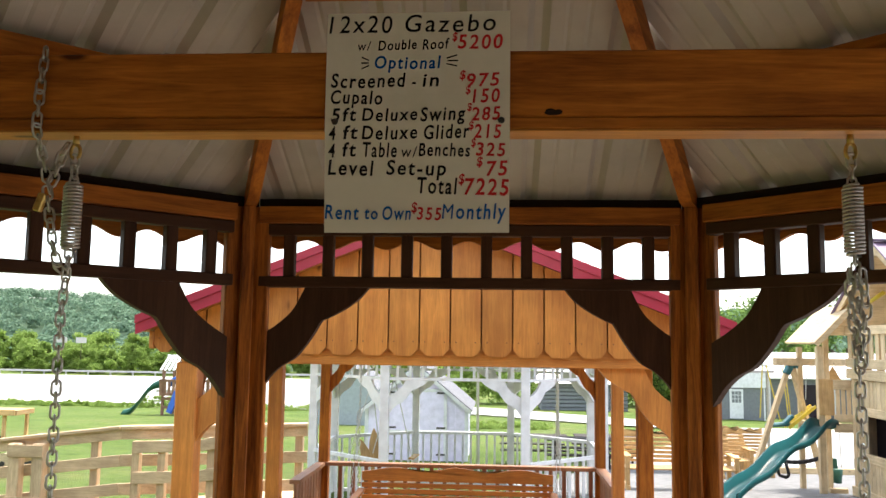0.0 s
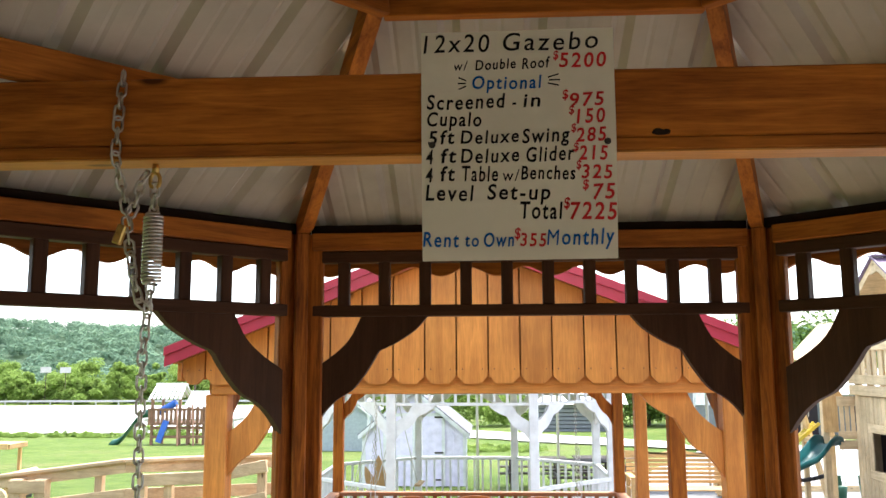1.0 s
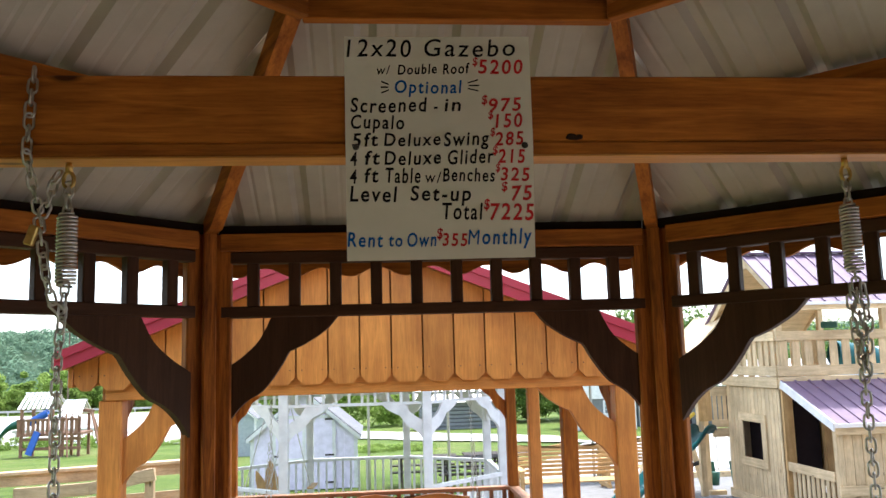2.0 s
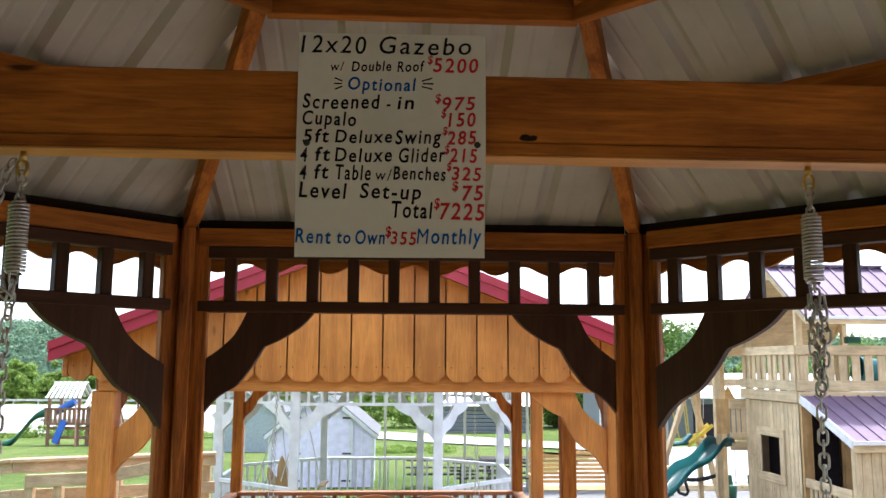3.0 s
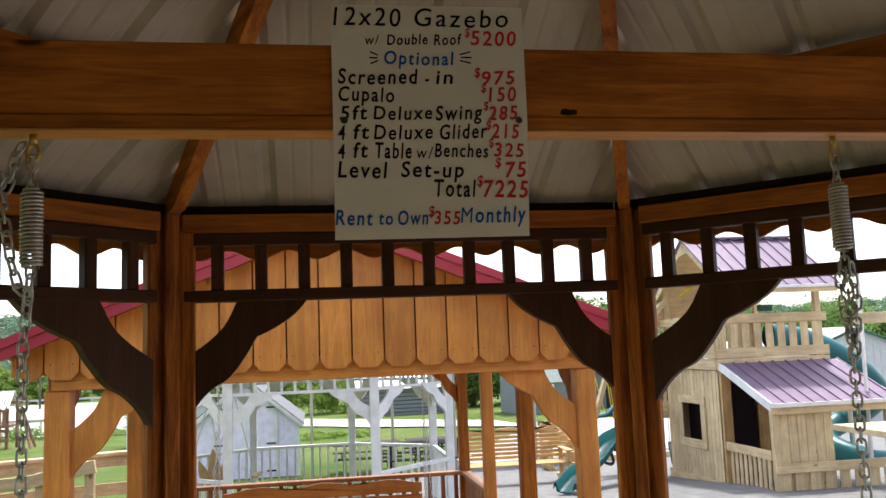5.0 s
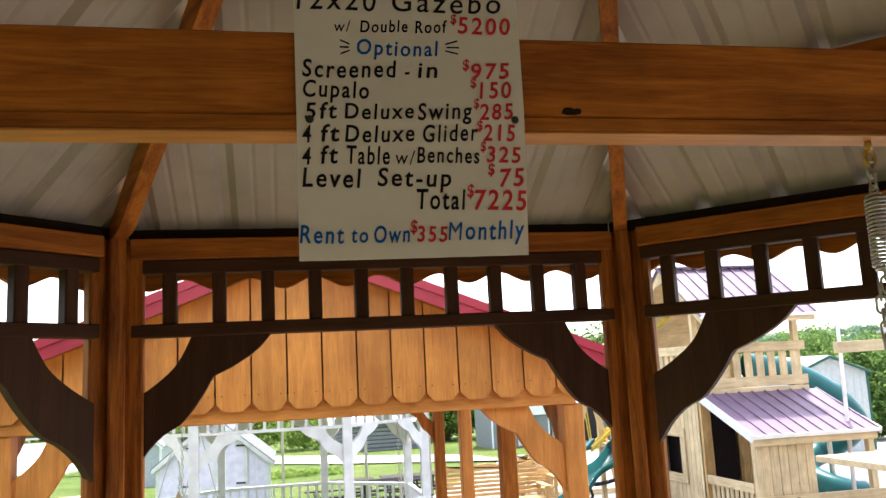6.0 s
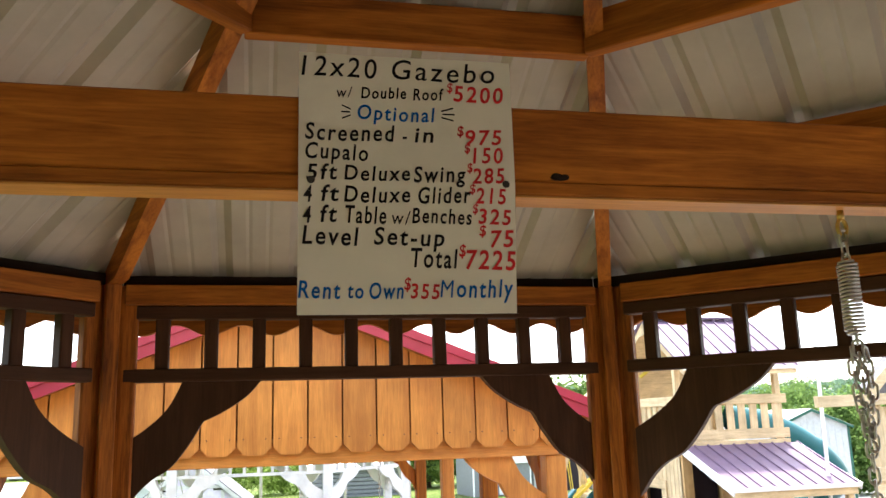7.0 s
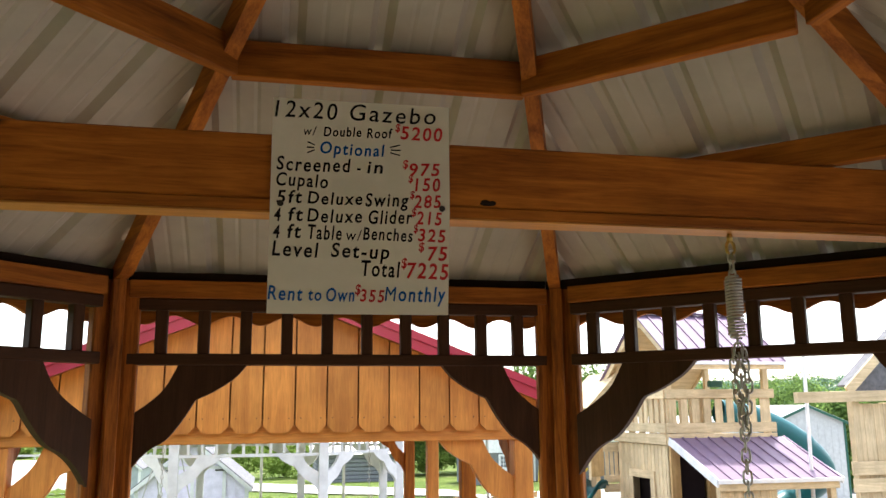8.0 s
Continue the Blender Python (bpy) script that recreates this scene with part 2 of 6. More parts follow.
def quad_sheet(bm, a, b, c, d, thick):
    """A slab from four corners, thickened along its normal."""
    a, b, c, d = (Vector(p) for p in (a, b, c, d))
    n = (b - a).cross(d - a).normalized() * thick
    lo = [bm.verts.new(p) for p in (a, b, c, d)]
    hi = [bm.verts.new(p + n) for p in (a, b, c, d)]
    bm.faces.new(list(reversed(lo)))
    bm.faces.new(hi)
    for i in range(4):
        bm.faces.new((lo[i], lo[(i + 1) % 4], hi[(i + 1) % 4], hi[i]))
    bmesh.ops.recalc_face_normals(bm, faces=bm.faces)
    return bm


def spline(pts, n=4):
    """A smooth line through the points."""
    out = []
    q = [pts[0]] + list(pts) + [pts[-1]]
    for i in range(1, len(q) - 2):
        p0, p1, p2, p3 = (Vector(k) for k in q[i - 1:i + 3])
        for j in range(n):
            t = j / n
            out.append(tuple(0.5 * (2 * p1 + (p2 - p0) * t + (2 * p0 - 5 * p1 + 4 * p2 - p3) * t * t + (3 * p1 - p0 - 3 * p2 + p3) * t ** 3)))
    return out + [tuple(pts[-1])]


def brace_shape(w, h):
    """Scrolled knee brace: post side at x = 0, rail side at z = 0, with two bellies along its lower edge."""
    upper = spline([(0.414, 0.0), (0.312, 0.20), (0.172, 0.339), (0.0, 0.46)])
    low1 = spline([(0.0, 1.0), (0.10, 0.84), (0.21, 0.73), (0.344, 0.646), (0.484, 0.46), (0.57, 0.307)])
    low2 = spline([(0.57, 0.307), (0.726, 0.233), (0.898, 0.116), (1.0, 0.0)])
    return [(x * w, -z * h) for x, z in upper], [(x * w, -z * h) for x, z in reversed(low1 + low2[1:])]


def even(line, n):
    """n + 1 points at equal steps along a line."""
    p = [Vector(q) for q in line]
    acc = [0.0]
    for a, b in zip(p, p[1:]):
        acc.append(acc[-1] + (b - a).length)
    out = []
    for i in range(n + 1):
        d = acc[-1] * i / n
        j = min(range(len(acc) - 1), key=lambda k: 0 if acc[k] <= d <= acc[k + 1] else abs(acc[k] - d) + 1)
        seg = acc[j + 1] - acc[j]
        out.append(p[j].lerp(p[j + 1], (d - acc[j]) / seg if seg > 1e-9 else 0))
    return out


def brace(w, h, flip, m, thick, n=30):
    """The scrolled knee brace as a board with its two curved edges; flip is 1 or -1 along x."""
    up, low = brace_shape(w, h)
    bm = bmesh.new()
    cols = []
    for a, b in zip(even(up, n), even(low, n)):
        cols.append([bm.verts.new(m @ Vector((flip * q.x, y, q.y))) for q, y in ((a, -thick / 2), (a, thick / 2), (b, thick / 2), (b, -thick / 2))])
    for c, d in zip(cols, cols[1:]):
        for k in range(4):
            bm.faces.new((c[k], c[(k + 1) % 4], d[(k + 1) % 4], d[k]))
    bm.faces.new(cols[0])
    bm.faces.new(list(reversed(cols[-1])))
    bmesh.ops.recalc_face_normals(bm, faces=bm.faces)
    return bm


def ground_z(x, y):
    return float(np.interp(y, (-60, 0, 4, 9, 12, 15, 24, 50, 90, 140, 600), (-0.1, -0.25, -0.58, -0.64, -0.72, -1.0, -1.70, -3.0, -4.2, -5.2, -5.2)))


# ---- ground ----
def make_ground():
    xs = [-600, -300, -150, -90] + list(range(-60, 61, 3)) + [90, 150, 300, 600]
    ys = [-300, -100, -30, -10] + [i * 1.0 for i in range(-6, 30)] + list(range(32, 100, 4)) + [110, 125, 140, 160, 200, 300, 600, 2500]
    bm = bmesh.new()
    g = [[bm.verts.new((x, y, ground_z(x, y) + (0.04 * noise.noise(Vector((x * 0.3, y * 0.3, 0))) if abs(x) < 61 and 8 < y < 100 else 0))) for x in xs] for y in ys]
    for j in range(len(ys) - 1):
        for i in range(len(xs) - 1):
            bm.faces.new((g[j][i], g[j][i + 1], g[j + 1][i + 1], g[j + 1][i]))
    return solo("ground", bm, grass, "mown green lawn sloping gently down to the valley", "lawn", "structure", True)


make_ground()


def ground_patch(name, corners, lift, material, label, category, n=24):
    """A sheet that lies on the slope, between four corners given in plan."""
    bm = bmesh.new()
    a, b, c, d = (Vector((*p, 0)) for p in corners)
    rows = []
    for j in range(n + 1):
        l, r = a.lerp(d, j / n), b.lerp(c, j / n)
        row = []
        for i in range(n + 1):
            p = l.lerp(r, i / n)
            if i in (0, n) or j in (0, n):
                p = p + Vector((noise.noise(p * 0.7), noise.noise(p * 0.7 + Vector((9, 0, 0))), 0)) * 0.25
            row.append(bm.verts.new((p.x, p.y, ground_z(p.x, p.y) + lift)))
        rows.append(row)
    for j in range(n):
        for i in range(n):
            bm.faces.new((rows[j][i], rows[j][i + 1], rows[j + 1][i + 1], rows[j + 1][i]))
    return solo(name, bm, material, label, category, "structure", True)


# added plain board wall, unseen: closes the place behind the gazebo and cuts light
solo("wall_south", boxed(-9.0, 9.0, -4.9, -4.7, -0.4, 4.2, 0.0), wood("barn_boards", (0.12, 0.08, 0.055), (0.22, 0.155, 0.105), "z", 0.8), "added brown board wall, unseen, that cuts the light from behind the gazebo", "wall", "structure")
ground_patch("gravel_lot", [(-160, 58), (-14, 60), (-12, 138), (-170, 138)], 0.10, gravel_mat, "wide pale gravel lot in the valley", "lot")
ground_patch("road", [(-18, 57.3), (-0.7, 54.0), (-0.7, 63.2), (-18, 64.5)], 0.08, gravel_mat, "pale gravel road across the lawn", "road")
ground_patch("road", [(-0.9, 54.1), (10.5, 40.5), (10.5, 50.0), (-0.9, 63.2)], 0.085, gravel_mat, "pale gravel road bending towards the yard", "road")
ground_patch("far_yard", [(2.6, 21.6), (26, 21.6), (36, 46), (11.8, 45.5)], 0.05, gravel_mat, "pale gravel yard in front of the small house", "yard")
ground_patch("gravel_yard", [(-9, -30), (30, -30), (30, 30), (2.4, 22)], 0.06, yard_mat, "pale gravel yard under the play equipment", "yard")

# ---- gazebo: the roofed timber octagon in which the camera stands ----
GX, GY, GY2, AP = -0.085, 1.07, -1.37, 1.83
T8 = math.tan(radians(22.5))
SLOPE, WALL_TOP, SPREAD = 0.511, 2.105, 0.040


def facet_list():
    """Outward normal angle, centre and half-length of the straight part of each side of the long octagon."""
    out = []
    for a in (90, 45, 135):
        out.append((a, GX, GY, 0.0))
    for a in (0, 180):
        out.append((a, GX, (GY + GY2) / 2, (GY - GY2) / 2))
    for a in (270, 225, 315):
        out.append((a, GX, GY2, 0.0))
    return out


def roof_z(r, lift=0.0):
    return 2.140 + SLOPE * (AP - r) + lift


def facet_mesh(facet, r0, r1, lift, pitch=0.229):
    """Ribbed sheet of one roof side, from the eave at r1 up to r0, clipped along the hips."""
    a, cx, cy, half = facet
    n = Vector((math.cos(radians(a)), math.sin(radians(a)), 0))
    t = Vector((-n.y, n.x, 0))
    prof = [(0.0, 0.019), (0.022, 0.019), (0.040, 0.0), (0.090, 0.0), (0.100, 0.003), (0.110, 0.0), (0.148, 0.0), (0.158, 0.003), (0.168, 0.0), (0.207, 0.0)]
    umax = r1 * T8 + half
    us = []
    k = -int(umax / pitch) - 2
    while k * pitch < umax + pitch:
        for p, h in prof:
            u = k * pitch + p
            if -umax < u < umax:
                us.append((u, h))
        k += 1
    us = [(-umax + 0.0005, 0.0)] + us + [(umax - 0.0005, 0.0)]
    bm = bmesh.new()
    prev = None
    for u, h in us:
        lo = min(max(r0, (abs(u) - half) / T8), r1)
        col = []
        for i in range(5):
            r = lo + (r1 - lo) * i / 4
            p = Vector((cx, cy, 0)) + n * r + t * u
            col.append(bm.verts.new((p.x, p.y, roof_z(r, lift) + h)))
        if prev:
            for i in range(4):
                bm.faces.new((prev[i], prev[i + 1], col[i + 1], col[i]))
        prev = col
    return bm


gazebo = thing("gazebo", GX, GY, 0.0, "stained timber gazebo with spindle friezes and a ribbed sheet metal roof", "gazebo")
for a, cx, cy, half in facet_list():
    # the end walls are a little wider than the slanted ones, so the hips stand apart at the crown
    f = (a, cx, cy, SPREAD) if a in (90, 270) else (a, cx + SPREAD * (1 if math.cos(radians(a)) > 0 else -1), cy, half)
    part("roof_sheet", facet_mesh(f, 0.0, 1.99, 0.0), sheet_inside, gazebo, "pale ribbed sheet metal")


def corner(a, c_y, r):
    """The corner of the octagon at angle a (22.5 + k * 45) with apothem r."""
    d = r / math.cos(radians(22.5))
    return Vector((GX + d * math.cos(radians(a)), c_y + d * math.sin(radians(a)), 0))


corners = [(22.5, GY), (67.5, GY), (112.5, GY), (157.5, GY), (202.5, GY2), (247.5, GY2), (292.5, GY2), (337.5, GY2)]
for a, cy in corners:
    # rafter, from the wall's top to the crown, with a level seat cut over the header
    foot = corner(a, cy, 0.0)
    foot.x += SPREAD * (1 if math.cos(radians(a)) > 0 else -1)
    k8 = math.cos(radians(22.5))
    seat = 2.108
    r_seat = AP - (seat + 0.099 - 2.140) / SLOPE
    prof = [(0.03, roof_z(0.03) - 0.007), (0.03, roof_z(0.03) - 0.099), (r_seat, seat), (1.90, seat - 0.012), (1.90, roof_z(1.90) - 0.007)]
    m4 = Matrix.Translation(foot) @ Matrix.Rotation(radians(a), 4, "Z")
    part("rafter", outline(bmesh.new(), [(r / k8, z) for r, z in prof], m4, 0.041), stain[a % 180], gazebo)
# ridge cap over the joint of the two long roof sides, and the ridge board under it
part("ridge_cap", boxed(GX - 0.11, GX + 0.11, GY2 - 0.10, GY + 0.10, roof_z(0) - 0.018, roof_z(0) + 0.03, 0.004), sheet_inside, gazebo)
part("ridge_board", boxed(GX - 0.019, GX + 0.019, GY2, GY, roof_z(0) - 0.12, roof_z(0) - 0.022), stain["y"], gazebo)
for f in facet_list():
    a, cx, cy, half = f
    n = Vector((math.cos(radians(a)), math.sin(radians(a)), 0))
    t = Vector((-n.y, n.x, 0))
    c = Vector((cx, cy, 0))
    ax = {90: "x", 270: "x", 0: "y", 180: "y"}.get(a, (a + 90) % 180)
    # collar under the upper roof
    h = 0.90 * T8 + half - 0.02 + (SPREAD if a in (90, 270) else 0)
    m = c + n * 0.90
    part("collar", sticked((*(m - t * h).xy, 2.550), (*(m + t * h).xy, 2.550), 0.036, 0.100), stain[ax], gazebo)
    # purlin half-way up the lower roof
    h = 1.35 * T8 + half - 0.03
    m = c + n * 1.35
    zp = roof_z(1.35) - 0.048
    part("purlin", sticked((*(m - t * h).xy, zp), (*(m + t * h).xy, zp), 0.036, 0.085), stain[ax], gazebo)
    # header, rails, spindles and scalloped trim of each side
    wider = 0.042 if a in (90, 270) else -0.055 if a % 90 else 0.0
    h = AP * T8 + half - 0.055 + wider
    m = c + n * (AP - 0.005)
    part("header", sticked((*(m - t * h).xy, 2.0745), (*(m + t * h).xy, 2.0745), 0.089, 0.060), stain[ax], gazebo)
    hb = h - wider + 0.055
    m2 = c + n * (AP + 0.012)
    # strip over the header, coloured near-black to stand for the eave's shade
    part("blocking", sticked((*(m2 - t * hb).xy, 2.123), (*(m2 + t * hb).xy, 2.123), 0.024, 0.034), near_black, gazebo, "closure strip blackened for the shade at the eave")
    for z0, z1, w in ((2.003, 2.043, 0.05), (1.816, 1.855, 0.055)):
        part("spindle_rail", sticked((*(m - t * h).xy, (z0 + z1) / 2), (*(m + t * h).xy, (z0 + z1) / 2), w, z1 - z0), walnut[ax], gazebo, "dark walnut-stained rail")
    h -= wider
    gap = 2 * h / int(2 * h / 0.145)
    proto = None
    spots = [-h + gap * (i + 0.5) for i in range(int(2 * h / gap) + 1)]
    if a in (90, 270):
        spots = [(i - 4.5) * 0.1418 for i in range(10)]
    elif a % 90:
        spots = [(i - 4) * 0.1418 for i in range(9)]
    for u in spots:
        if u > h - 0.02:
            break
        p = m + t * u
        s = new("spindle", proto) if proto else None
        if not proto:
            bm = boxed(-0.020, 0.020, -0.020, 0.020, 1.852, 2.006, 0.004)
            proto = mesh_of("spindle", bm, walnut["z"])
            s = new("spindle", proto)
        s.parent = gazebo
        s.location = (p.x - GX, p.y - GY, 0)
        s.rotation_euler = (0, 0, radians(a - 90))
    # scalloped eave trim
    he = 1.975 * T8 + half
    me_ = c + n * 1.972
    mat4 = Matrix.Translation((me_.x, me_.y, 2.041)) @ Matrix.Rotation(radians(a - 90), 4, "Z")
    bm = bmesh.new()
    steps, prev = int(2 * he / 0.014), None
    for i in range(steps + 1):
        u = -he + 2 * he * i / steps
        low = -0.054 + 0.017 * math.cos(2 * math.pi * u / 0.205)
        col = [bm.verts.new(mat4 @ Vector((u, y_, z_))) for y_, z_ in ((-0.010, low), (0.010, low), (0.010, 0.022), (-0.010, 0.022))]
        for j in range(4):
            if prev:
                bm.faces.new((prev[j], prev[(j + 1) % 4], col[(j + 1) % 4], col[j]))
        if prev is None or i == steps:
            bm.faces.new(col)
        prev = col
    bmesh.ops.recalc_face_normals(bm, faces=bm.faces)
    part("eave_trim", bm, stain[ax], gazebo, "scalloped eave board")

# corner posts: two boards in the planes of the walls and a narrow strip between them
for a, cy in corners:
    p = corner(a, cy, AP + 0.015)
    if a in (67.5, 112.5, 247.5, 292.5):
        p.x += 0.043 * (1 if p.x > GX else -1)
    place = Matrix.Translation((p.x - GX, p.y - GY, 0)) @ Matrix.Rotation(radians(a - 90), 4, "Z")
    # each board is modelled about the gazebo's foot and then turned into its corner
    post = part("post", boxed(GX - 0.022, GX + 0.022, GY - 0.090, GY - 0.02, 0.0, WALL_TOP, 0.004), post_pine, gazebo)
    post.matrix_basis = place
    for sgn in (-1, 1):
        q = part("post_board", boxed(GX - 0.031, GX + 0.031, GY - 0.048, GY - 0.012, 0.0, WALL_TOP - 0.001, 0.005), post_pine, gazebo)
        q.matrix_basis = place @ Matrix.Translation((sgn * 0.0625, -0.024, 0)) @ Matrix.Rotation(radians(-sgn * 22.5), 4, "Z")
# knee braces under the spindle rails
for f in facet_list():
    a, cx, cy, half = f
    n = Vector((math.cos(radians(a)), math.sin(radians(a)), 0))
    t = Vector((-n.y, n.x, 0))
    h = AP * T8 + half - 0.062 + (0.042 if a in (90, 270) else -0.055 if a % 90 else 0.0)
    m = Vector((cx, cy, 0)) + n * AP
    size = (0.39, 0.385) if a in (90, 270) else (0.44, 0.39)
    for sgn in (-1, 1):
        p = m + t * h * sgn
        # local x of the board runs along t
        m4 = Matrix.Translation((p.x, p.y, 1.816)) @ Matrix.Rotation(radians(a + 90), 4, "Z")
        w_b = 0.30 if a in (45, 135) and p.y < m.y else size[0]
        part("knee_brace", brace(w_b, size[1], -sgn, m4, 0.036), walnut["z"], gazebo, "dark scroll-cut knee brace")
# floor of the gazebo: boards across
floor_wood = wood("trodden_floor_boards", (0.29, 0.175, 0.095), (0.48, 0.32, 0.185), "x", 0.7)
fl = thing("floor", GX, GY, -0.20, "stained plank floor of the gazebo", "floor", kind="structure")
bm = bmesh.new()
ring = [corner(a, cy, AP + 0.02) for a, cy in corners]
lo = [bm.verts.new((p.x, p.y, -0.28)) for p in ring]
hi = [bm.verts.new((p.x, p.y, -0.03)) for p in ring]
bm.faces.new(hi)
bm.faces.new(list(reversed(lo)))
for i in range(8):
    bm.faces.new((lo[i], lo[(i + 1) % 8], hi[(i + 1) % 8], hi[i]))
part("platform", bm, stain["x"], fl)
yy = GY2 - AP
while yy < GY + AP - 0.02:
    y_mid = yy + 0.07
    dy = max(y_mid - GY, GY2 - y_mid, 0)
    half_w = min(AP, AP * math.sqrt(2) - dy) if dy > 0 else AP
    part("plank", boxed(GX - half_w, GX + half_w, yy, yy + 0.136, -0.029, 0.0, 0.003), floor_wood, fl)
    yy += 0.14

# the cross beam that carries the swing: an upright plank on a flat one
beam = thing("cross_beam", GX, 1.80, 2.105, "heavy stained pine cross beam with a dark knot", "beam")
part("upright_plank", boxed(GX - 1.80, GX + 1.80, 1.776, 1.814, 2.137, 2.290, 0.004), stain["x"], beam)
part("flat_plank", boxed(GX - 1.80, GX + 1.80, 1.773, 1.850, 2.107, 2.136, 0.004), stain["x"], beam)
# thin paler board: light from below painted onto the beam's underside
part("underside", boxed(GX - 1.80, GX + 1.80, 1.774, 1.849, 2.102, 2.1065, 0.001), beam_pale, beam, "underside in paler pine for the light bounced up from below")
bm = bmesh.new()
for dx, dz, rx, rz in ((0.0, 0.0, 0.021, 0.006), (-0.006, 0.004, 0.012, 0.006), (0.012, 0.003, 0.009, 0.005)):
    bmesh.ops.create_icosphere(bm, subdivisions=2, radius=1.0, matrix=Matrix.Translation((0.146 + dx, 1.7762, 2.145 + dz)) @ Matrix.Diagonal((rx, 0.0025, rz, 1)))
part("knot", bm, near_black, beam, "dark open knot", True)


# ---- the hand-lettered price sign ----
SX0, SX1, SZ0, SZ1 = -0.370, 0.049, 1.875, 2.379


def sign_at(u, v, out=0.0):
    """A point of the sign: u from its left edge, v from its top edge, 0 to 1; it leans back below the screws."""
    z = SZ1 + (SZ0 - SZ1) * v
    y = 1.7695 + max(0.0, 2.13 - z) * 0.115 + 0.002 * math.sin(u * 5)
    x = SX0 + (SX1 - SX0) * u
    return Vector((x, y - out, z + 0.002 * (u - 0.5)))


sign = thing("price_sign", -0.16, 1.77, SZ0, "hand-lettered cream cardboard price sign screwed to the beam", "sign")
bm = bmesh.new()
NU, NV = 8, 20
front = [[bm.verts.new(sign_at(i / NU, j / NV, 0.0015)) for i in range(NU + 1)] for j in range(NV + 1)]
back = [[bm.verts.new(sign_at(i / NU, j / NV, -0.0015)) for i in range(NU + 1)] for j in range(NV + 1)]
for j in range(NV):
    for i in range(NU):
        bm.faces.new((front[j][i], front[j + 1][i], front[j + 1][i + 1], front[j][i + 1]))
        bm.faces.new((back[j][i], back[j][i + 1], back[j + 1][i + 1], back[j + 1][i]))
for j in range(NV):
    bm.faces.new((front[j][0], back[j][0], back[j + 1][0], front[j + 1][0]))
    bm.faces.new((front[j][NU], front[j + 1][NU], back[j + 1][NU], back[j][NU]))
for i in range(NU):
    bm.faces.new((front[0][i], front[0][i + 1], back[0][i + 1], back[0][i]))
    bm.faces.new((front[NV][i], back[NV][i], back[NV][i + 1], front[NV][i + 1]))
board = part("board", bm, card, sign)


def letters(text, x0, x1, base, cap, material, weight=0.0, shear=0.0):
    """One run of lettering between x0 and x1 on the sign's own grid of 700 by 838, standing on base with capitals cap high."""
    cu = bpy.data.curves.new("lettering", "FONT")
    cu.body, cu.size, cu.offset, cu.shear = text, 1.0, weight, shear
    cu.resolution_u = 4
    cu.space_character = 1.22
    tmp = bpy.data.objects.new("lettering", cu)
    scene.collection.objects.link(tmp)
    bpy.context.view_layer.update()
    me = bpy.data.meshes.new_from_object(tmp.evaluated_get(bpy.context.evaluated_depsgraph_get()))
    bpy.data.objects.remove(tmp)
    xs = [v.co.x for v in me.vertices]
    lo_x, wide = min(xs), max(xs) - min(xs)
    bm = bmesh.new()
    bm.from_mesh(me)
    bpy.data.meshes.remove(me)
    rnd = random.Random(text)
    wob = rnd.uniform(0, 6)
    for v in bm.verts:
        gx = x0 + (v.co.x - lo_x) / wide * (x1 - x0)
        gy = base - v.co.y / 0.70 * cap + 2.0 * math.sin(gx * 0.021 + wob)
        v.co = sign_at(gx / 700, gy / 838, 0.0030)
    for f_ in bm.faces:
        f_.normal_update()
        if f_.normal.y > 0:
            f_.normal_flip()
    return part("lettering", bm, material, sign)


